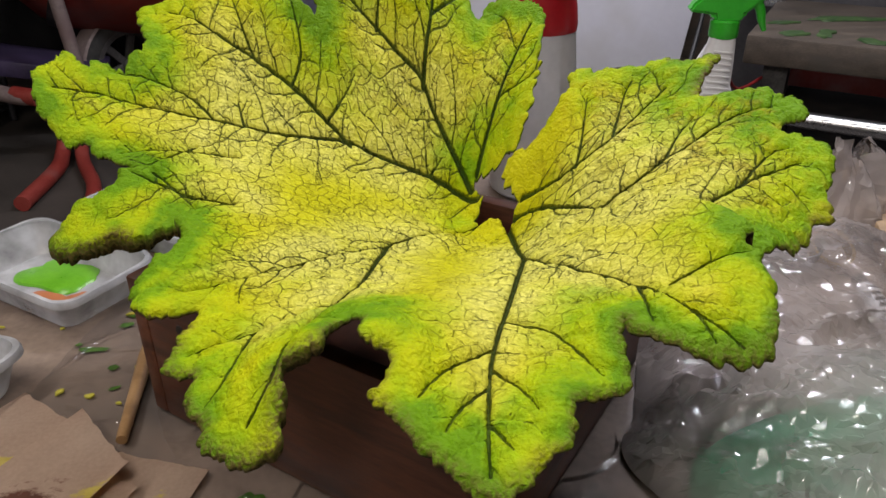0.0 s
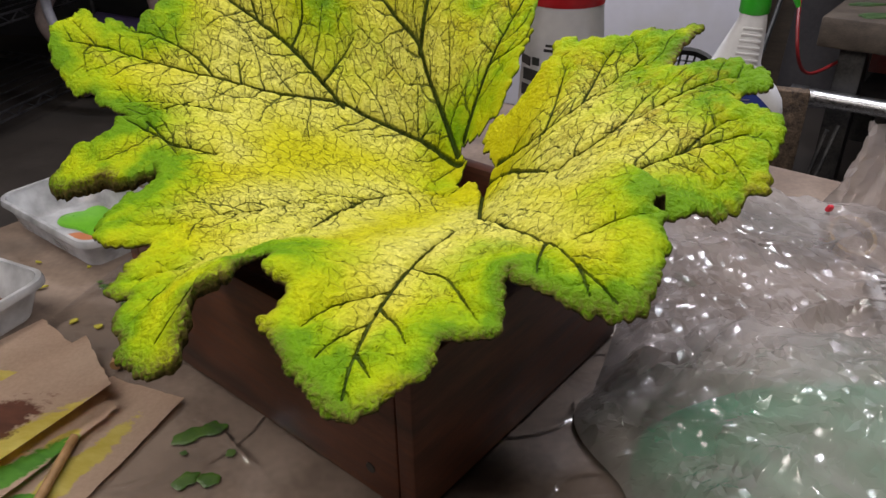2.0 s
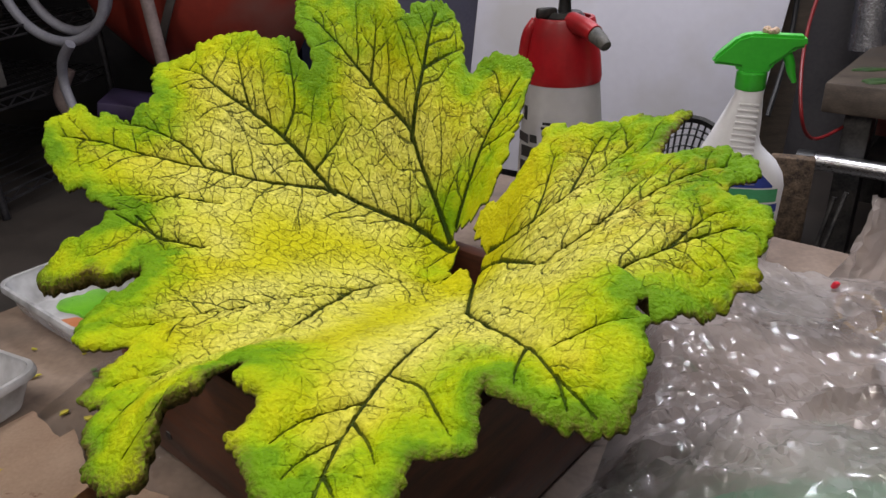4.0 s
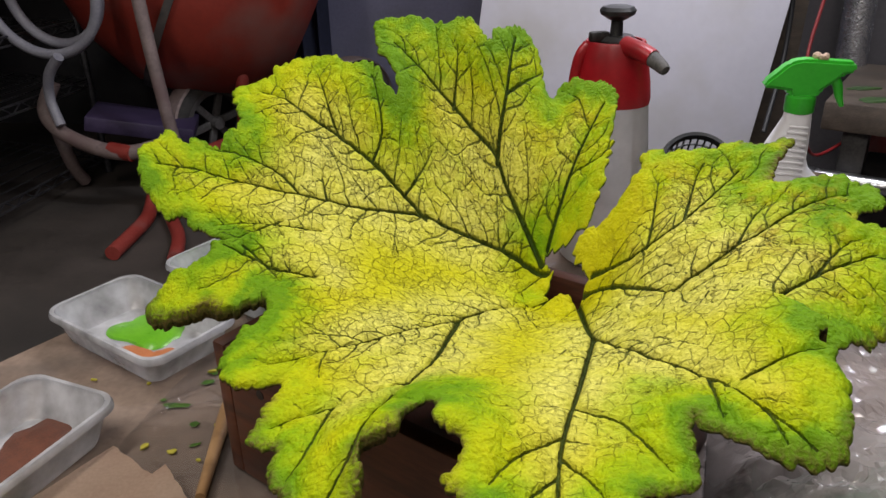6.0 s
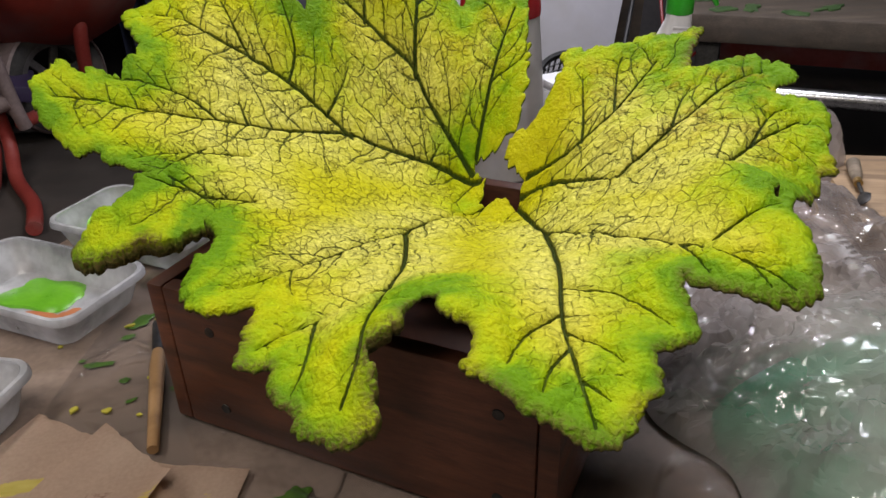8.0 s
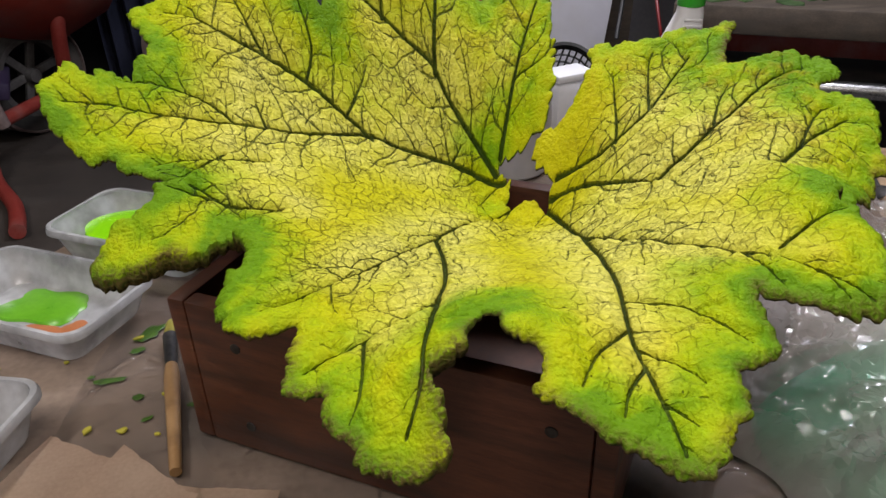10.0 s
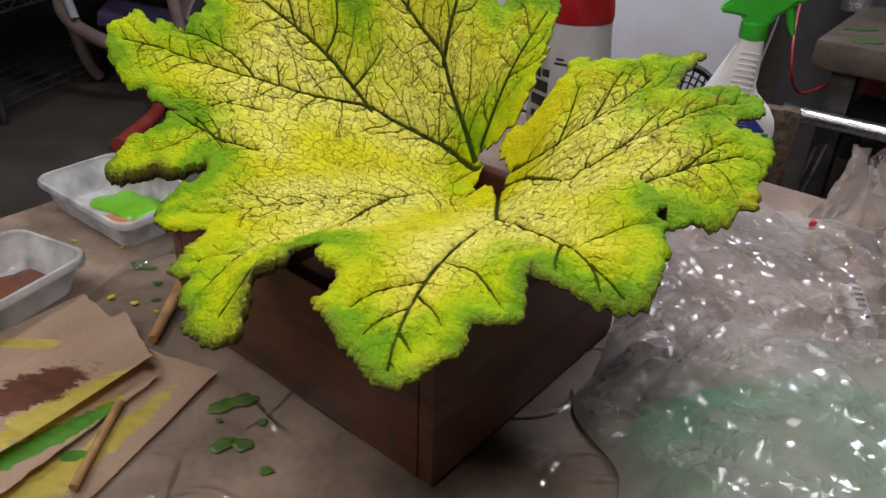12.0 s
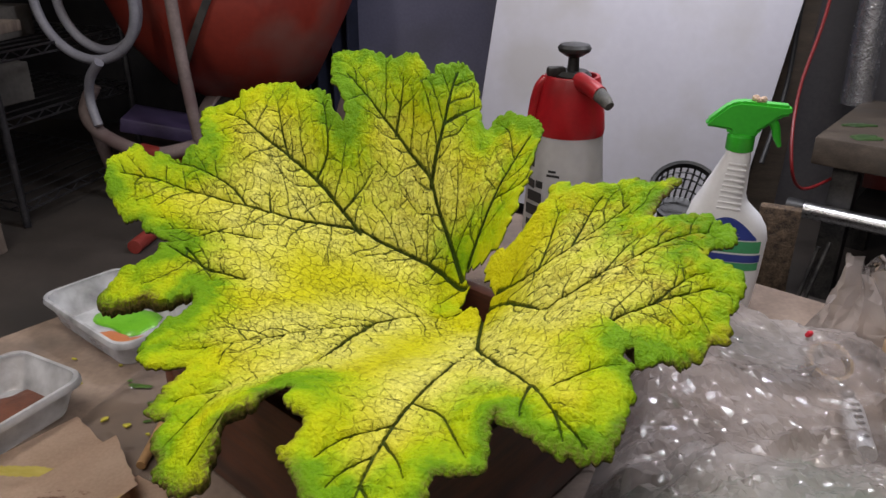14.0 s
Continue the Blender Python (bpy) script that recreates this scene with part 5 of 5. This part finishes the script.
ZB = TABLE + 0.050
tool("modelling tool with flaking pale wooden handle", (0.655, 0.975, ZB), (0.622, 0.905, ZB), (0.592, 0.835, ZB), TOOLW, DARKMETAL)
tool("modelling tool with dark chipped handle and steel spatula", (0.722, 0.945, ZB + 0.002), (0.672, 0.845, ZB + 0.002), (0.625, 0.745, ZB + 0.002), TOOLD, STEEL)
tool("modelling tool with olive painted handle", (0.752, 0.965, ZB), (0.738, 0.862, ZB), (0.765, 0.79, ZB), TOOLG, DARKMETAL)
tool("modelling tool with dark handle", (0.86, 0.90, ZB), (0.815, 0.83, ZB), (0.77, 0.75, ZB + 0.004), TOOLD, DARKMETAL)

# ---- behind the table ----
solo("white_board", box(0.83, 0.018, 2.1, pose(0.314, 2.2, 1.500, -1, 7.2, -2), 0.002), WHITEB, "large white panel leaning askew against the wall", "panel")
bench = thing("low_bench", "dark low bench carrying the mesh basket", "bench")
part("bench_top", box(0.34, 0.40, 0.05, pose(0.455, 1.88, 0.506), 0.004), BENCHM, bench)
for lx, ly in ((0.33, 1.72), (0.58, 1.72), (0.33, 2.04), (0.58, 2.04)):
    part("leg", box(0.05, 0.05, 0.081, pose(lx, ly, FLOOR + 0.0405), 0.003), DARKMETAL, bench)
jug = thing("white_jug", "smooth white plastic container behind the leaf", "container", pose(0.247, 1.212, TABLE + 0.002, 0, 0, 20))
part("body", box(0.086, 0.066, 0.124, pose(0, 0, 0.0625), 0.014), PLASTIC_W, jug)
part("lid", box(0.078, 0.058, 0.014, pose(0, 0, 0.130), 0.005), PLASTIC_W, jug)
solo("coir_mat", box(0.085, 0.03, 0.365, pose(0.585, 1.56, FLOOR + 0.184, 2, 0, -12), 0.006), COIR, "rough brown coir mat standing behind the table", "mat")
for k, (x0, x1) in enumerate(((0.63, 0.60), (0.66, 0.61))):
    solo("thin_rod", pipe([(x0 + 0.03, 1.50 + 0.03 * k, 0.70), (x1, 1.46, FLOOR + 0.004)], 0.005, 8, smooth=2), DARKMETAL, "thin dark rod leaning behind the table", "rod", "leaning rods")
bk = thing("mesh_basket", "round black plastic basket with mesh sides, tipped over", "basket", pose(0.405, 1.895, 0.585, 45, 0, 0))
part("rim", lathe([(0.078, 0.158), (0.090, 0.160), (0.092, 0.170), (0.088, 0.178), (0.080, 0.176), (0.078, 0.158)], 48), PLASTIC_K, bk, "thick black rim")
part("base", lathe([(0, 0), (0.068, 0), (0.070, 0.006), (0, 0.006)], 36), PLASTIC_K, bk)
for k in range(30):
    an = 2 * math.pi * k / 30
    part("stave", pipe([(0.069 * math.cos(an), 0.069 * math.sin(an), 0.003), (0.084 * math.cos(an), 0.084 * math.sin(an), 0.165)], 0.0028, 5, smooth=1), PLASTIC_K, bk)
for z, r in ((0.05, 0.0725), (0.10, 0.077), (0.13, 0.0797)):
    part("hoop", pipe([(r * math.cos(a * 0.2618), r * math.sin(a * 0.2618), z) for a in range(25)], 0.003, 5, smooth=1), PLASTIC_K, bk)

tb2 = thing("timber_bench", "bench with thick old timber top and steel rail", "bench")
btilt = pose(0.710, 1.885, 0.770, 0, 0, -27)
part("beam", box(1.6, 0.55, 0.072, btilt @ pose(0.8, 0.275, 0.036), 0.006), TIMBER, tb2, "thick worn timber top")
part("apron", box(1.5, 0.03, 0.06, btilt @ pose(0.85, 0.20, -0.06), 0.002), PIPER, tb2, "dark red apron")
part("rail", pipe([btilt @ Vector((0.01, -0.01, -0.118)), btilt @ Vector((1.55, -0.01, -0.118))], 0.021, 24, smooth=2), STEEL, tb2, "bright steel rail")
part("rail_end", pipe([btilt @ Vector((-0.03, -0.01, -0.118)), btilt @ Vector((0.012, -0.01, -0.118))], 0.0235, 20, smooth=2), PLASTIC_K, tb2, "black rail end")
part("shelf", box(1.5, 0.45, 0.02, btilt @ pose(0.85, 0.27, -0.125), 0.002), DARKMETAL, tb2)
for lx in (0.08, 1.5):
    for ly in (0.06, 0.48):
        part("leg", box(0.06, 0.06, 0.774 - FLOOR, btilt @ pose(lx, ly, -(0.774 - FLOOR) / 2), 0.003), DARKMETAL, tb2)
for k, (fx, fy, rx, ry, tn) in enumerate([(0.10, 0.06, 0.05, 0.018, 0.3), (0.17, 0.10, 0.045, 0.02, 1.1), (0.06, 0.18, 0.04, 0.016, 0.2), (0.20, 0.30, 0.09, 0.025, 0.1), (0.28, 0.05, 0.04, 0.018, 2.0), (0.36, 0.14, 0.05, 0.018, 0.5)]):
    q = btilt @ Vector((fx, fy, 0.072))
    solo("cut_leaf", blob((q.x, q.y, rx, ry, tn), q.z + 0.001, 0.005, 0.8, k + 90), LEAFBITS, "dull green cut leaf lying on the timber", "leaf", "cut leaves on the bench")
solo("foil_duct", pipe([(0.93, 2.36, FLOOR + 0.43), (0.92, 2.36, 1.2), (0.93, 2.37, 2.0), (0.93, 2.36, CEIL)], 0.045, 24, smooth=10), FOIL, "crinkled silver foil duct rising from the bench", "duct")
solo("red_cable", pipe([(0.66, 1.98, 1.6), (0.70, 1.97, 1.2), (0.655, 1.90, 0.95), (0.645, 1.80, 0.80), (0.69, 1.83, 0.72), (0.78, 1.90, 0.735)], 0.0042, 8), CABLE_R, "red cable hanging beside the panel", "cable")
solo("black_cable", pipe([(0.72, 2.3, 1.7), (0.70, 2.25, 1.2), (0.69, 2.2, 0.9), (0.64, 2.1, 0.7)], 0.007, 8), CABLE_K, "black cable hanging on the wall", "cable")
# Solid dark strip added in place of the shaded edge by the panel.
solo("shade_strip", box(0.09, 0.03, 2.0, pose(0.72, 2.28, FLOOR + 1.0, 0, 2, 0), 0.003), TIMBER, "dark upright strip standing for the shaded edge beside the white panel", "plank")
solo("wall_panel", box(1.7, 0.02, 1.9, pose(1.62, 2.55, FLOOR + 0.95), 0.002), GREYPANEL, "plain grey panel against the wall", "panel")

# ---- concrete mixer ----
mx = thing("concrete_mixer", "worn orange concrete mixer with grey frame and wheels", "concrete mixer")
dm = pose(-1.20, 2.62, 1.10, 0, -62, 18)
part("drum", lathe([(0, -0.40), (0.20, -0.40), (0.33, -0.30), (0.42, -0.10), (0.43, 0.06), (0.36, 0.26), (0.24, 0.42), (0.225, 0.42), (0.34, 0.25), (0.405, 0.06), (0.395, -0.10), (0.30, -0.28), (0, -0.37)], 56, None, dm), DRUM, mx, "dusty orange drum")
part("drum_band", lathe([(0.432, -0.012), (0.445, -0.012), (0.445, 0.012), (0.432, 0.012), (0.432, -0.012)], 56, None, dm @ pose(0, 0, 0.02)), RUBBER, mx, "dark seam round the drum")
part("mouth_ring", lathe([(0.245, 0.40), (0.265, 0.41), (0.265, 0.43), (0.245, 0.435), (0.235, 0.42), (0.245, 0.40)], 48, None, dm), PIPEG, mx)
part("front_leg", pipe([(-1.16, 2.10, 1.45), (-1.16, 2.10, 1.07), (-1.13, 2.10, 0.68), (-1.12, 2.12, 0.55)], 0.020, 14), PIPEG, mx, "dusty grey tube")
part("rear_strut", pipe([(-0.84, 2.45, 1.40), (-0.88, 2.42, 1.04), (-1.00, 2.42, 0.80), (-1.06, 2.5, 0.56)], 0.022, 14), PIPER, mx, "red strut")
part("base_bar", pipe([(-1.55, 2.18, 0.80), (-1.58, 2.15, 0.71), (-1.50, 2.12, 0.64), (-1.30, 2.08, 0.60), (-1.13, 2.10, 0.635)], 0.024, 14), PIPEG, mx, "dusty red and grey base tube")
part("base_band", pipe([(-1.34, 2.088, 0.607), (-1.26, 2.075, 0.600)], 0.0255, 14, smooth=2), PIPER, mx, "red painted band")
part("cross_bar", pipe([(-1.13, 2.12, 0.56), (-1.05, 2.5, 0.545)], 0.02, 12, smooth=2), PIPER, mx)
part("stand_leg", pipe([(-1.225, 2.10, 0.62), (-1.225, 2.11, 0.50), (-1.222, 2.06, FLOOR + 0.03), (-1.19, 1.95, FLOOR + 0.022), (-1.165, 1.72, FLOOR + 0.022)], 0.022, 12), PIPER, mx, "red stand tube bent along the floor")
part("stand_leg", pipe([(-1.185, 2.12, 0.60), (-1.18, 2.12, 0.50), (-1.14, 2.02, FLOOR + 0.03), (-1.03, 1.85, FLOOR + 0.022), (-0.97, 1.70, FLOOR + 0.022)], 0.020, 12), PIPER, mx, "red stand tube bent along the floor")
part("stand_leg", pipe([(-1.57, 2.16, 0.70), (-1.60, 2.25, 0.5), (-1.60, 2.3, FLOOR + 0.02)], 0.022, 12), PIPEG, mx)
part("drain_tray", box(0.34, 0.22, 0.05, pose(-1.33, 2.30, 0.64, 0, 12, 20), 0.006), PURPLE, mx, "purple tray between the tubes")


def wheel(x, y, z, turn):
    wm = pose(x, y, z, 90, 0, turn)
    w = part("wheel", lathe([(0.128, -0.034), (0.158, -0.04), (0.178, -0.03), (0.182, 0), (0.178, 0.03), (0.158, 0.04), (0.128, 0.034), (0.124, 0), (0.128, -0.034)], 48, None, wm), RUBBER, mx, "worn black tyre")
    part("tread", lathe([(0.176, -0.042), (0.183, -0.036), (0.186, 0), (0.183, 0.036), (0.176, 0.042), (0.174, 0), (0.176, -0.042)], 48, None, wm), PIPEG, w, "dust-caked tread")
    part("rim", lathe([(0.108, -0.028), (0.129, -0.034), (0.129, 0.034), (0.108, 0.028), (0.116, 0.0), (0.108, -0.028)], 48, None, wm), HUBM, w, "grey rim")
    part("hub", lathe([(0, -0.034), (0.020, -0.034), (0.024, -0.02), (0.024, 0.02), (0.020, 0.034), (0, 0.034)], 24, None, wm), HUBM, w)
    for k in range(6):
        part("spoke", box(0.092, 0.026, 0.016, wm @ pose(0, 0, 0, 0, 0, 60 * k + 12) @ pose(0.066, 0, 0.0), 0.003), HUBM, w)
    return w


wheel(-1.17, 2.50, FLOOR + 0.187, 56)
wheel(-0.72, 2.80, FLOOR + 0.187, 56)
hose = thing("hose_coil", "grey hose hanging in loops from the mixer", "hose")
for k, (dx, dy, r, sq) in enumerate(((0, 0, 0.20, 1.0), (0.02, 0.04, 0.165, 1.05))):
    part("loop", pipe([(-1.48 + dx + r * math.cos(radians(a)), 2.08 + dy + 0.05 * math.sin(radians(a * 0.5)), 1.10 + r * sq * math.sin(radians(a))) for a in range(100, 470, 24)], 0.016, 10, smooth=5), HOSE, hose)
part("tail", pipe([(-1.44, 2.08, 0.90), (-1.50, 2.10, 0.84), (-1.53, 2.12, 0.76), (-1.50, 2.1, 0.68)], 0.016, 10), HOSE, hose)
solo("navy_curtain", sheet(40, 20, lambda u, v: (-1.05 + 0.22 * u, 2.9 + 0.03 * math.sin(20 * u), FLOOR + 2.2 * v)), NAVY, "dark navy cloth hanging beside the wall", "curtain")

# ---- wire rack and stool ----
rk = thing("wire_rack", "dark chrome wire shelving rack with boxes", "shelf")
P1, P2 = Vector((-1.63, 1.83)), Vector((-1.60, 2.45))
side = Vector((-0.95, 0.20))
for q in (P1, P2, P1 + side, P2 + side):
    part("post", pipe([(q.x, q.y, FLOOR + 0.003), (q.x, q.y, 2.1)], 0.0125, 12, smooth=2), RACKM, rk)
for z in (0.48, 0.755, 0.955, 1.30):
    for a, b in ((P1, P2), (P1, P1 + side), (P2, P2 + side), (P1 + side, P2 + side)):
        part("shelf_rail", pipe([(a.x, a.y, z), (b.x, b.y, z)], 0.004, 6, smooth=1), RACKM, rk)
        part("shelf_rail", pipe([(a.x, a.y, z - 0.028), (b.x, b.y, z - 0.028)], 0.004, 6, smooth=1), RACKM, rk)
        part("shelf_zigzag", pipe([(a.x + (b.x - a.x) * k / 14, a.y + (b.y - a.y) * k / 14, z - (0.028 if k % 2 else 0)) for k in range(15)], 0.0028, 5, smooth=1), RACKM, rk)
    for k in range(1, 14):
        a, b = P1 + side * k / 14, P2 + side * k / 14
        part("shelf_wire", pipe([(a.x, a.y, z), (b.x, b.y, z)], 0.0025, 5, smooth=1), RACKM, rk)
solo("storage_box", box(0.24, 0.20, 0.13, pose(-1.86, 2.02, 0.755 + 0.070, 0, 0, -10), 0.006), CARD, "dusty grey box on the wire rack", "box", "rack boxes")
solo("storage_box", box(0.22, 0.20, 0.10, pose(-1.88, 2.12, 0.955 + 0.055, 0, 0, 6), 0.006), CARD, "dusty grey carton on the wire rack", "box", "rack boxes")
solo("storage_box", box(0.30, 0.22, 0.16, pose(-1.95, 2.10, 1.30 + 0.085, 0, 0, 4), 0.006), PINE, "tan carton on the top of the rack", "box", "rack boxes")
st = thing("wooden_trestle", "pale wooden trestle with tapered leg", "trestle")
part("leg", prism([(-1.590, FLOOR), (-1.550, FLOOR), (-1.560, 0.762), (-1.545, 0.770), (-1.512, 1.03), (-1.98, 1.03), (-1.98, 0.75), (-1.625, 0.745)], 0.04, pose(0, 1.63, 0), 0.003), OLDPINE, st)
part("top_board", box(0.54, 0.30, 0.03, pose(-1.76, 1.68, 1.046, 0, 0, 3), 0.003), OLDPINE, st)
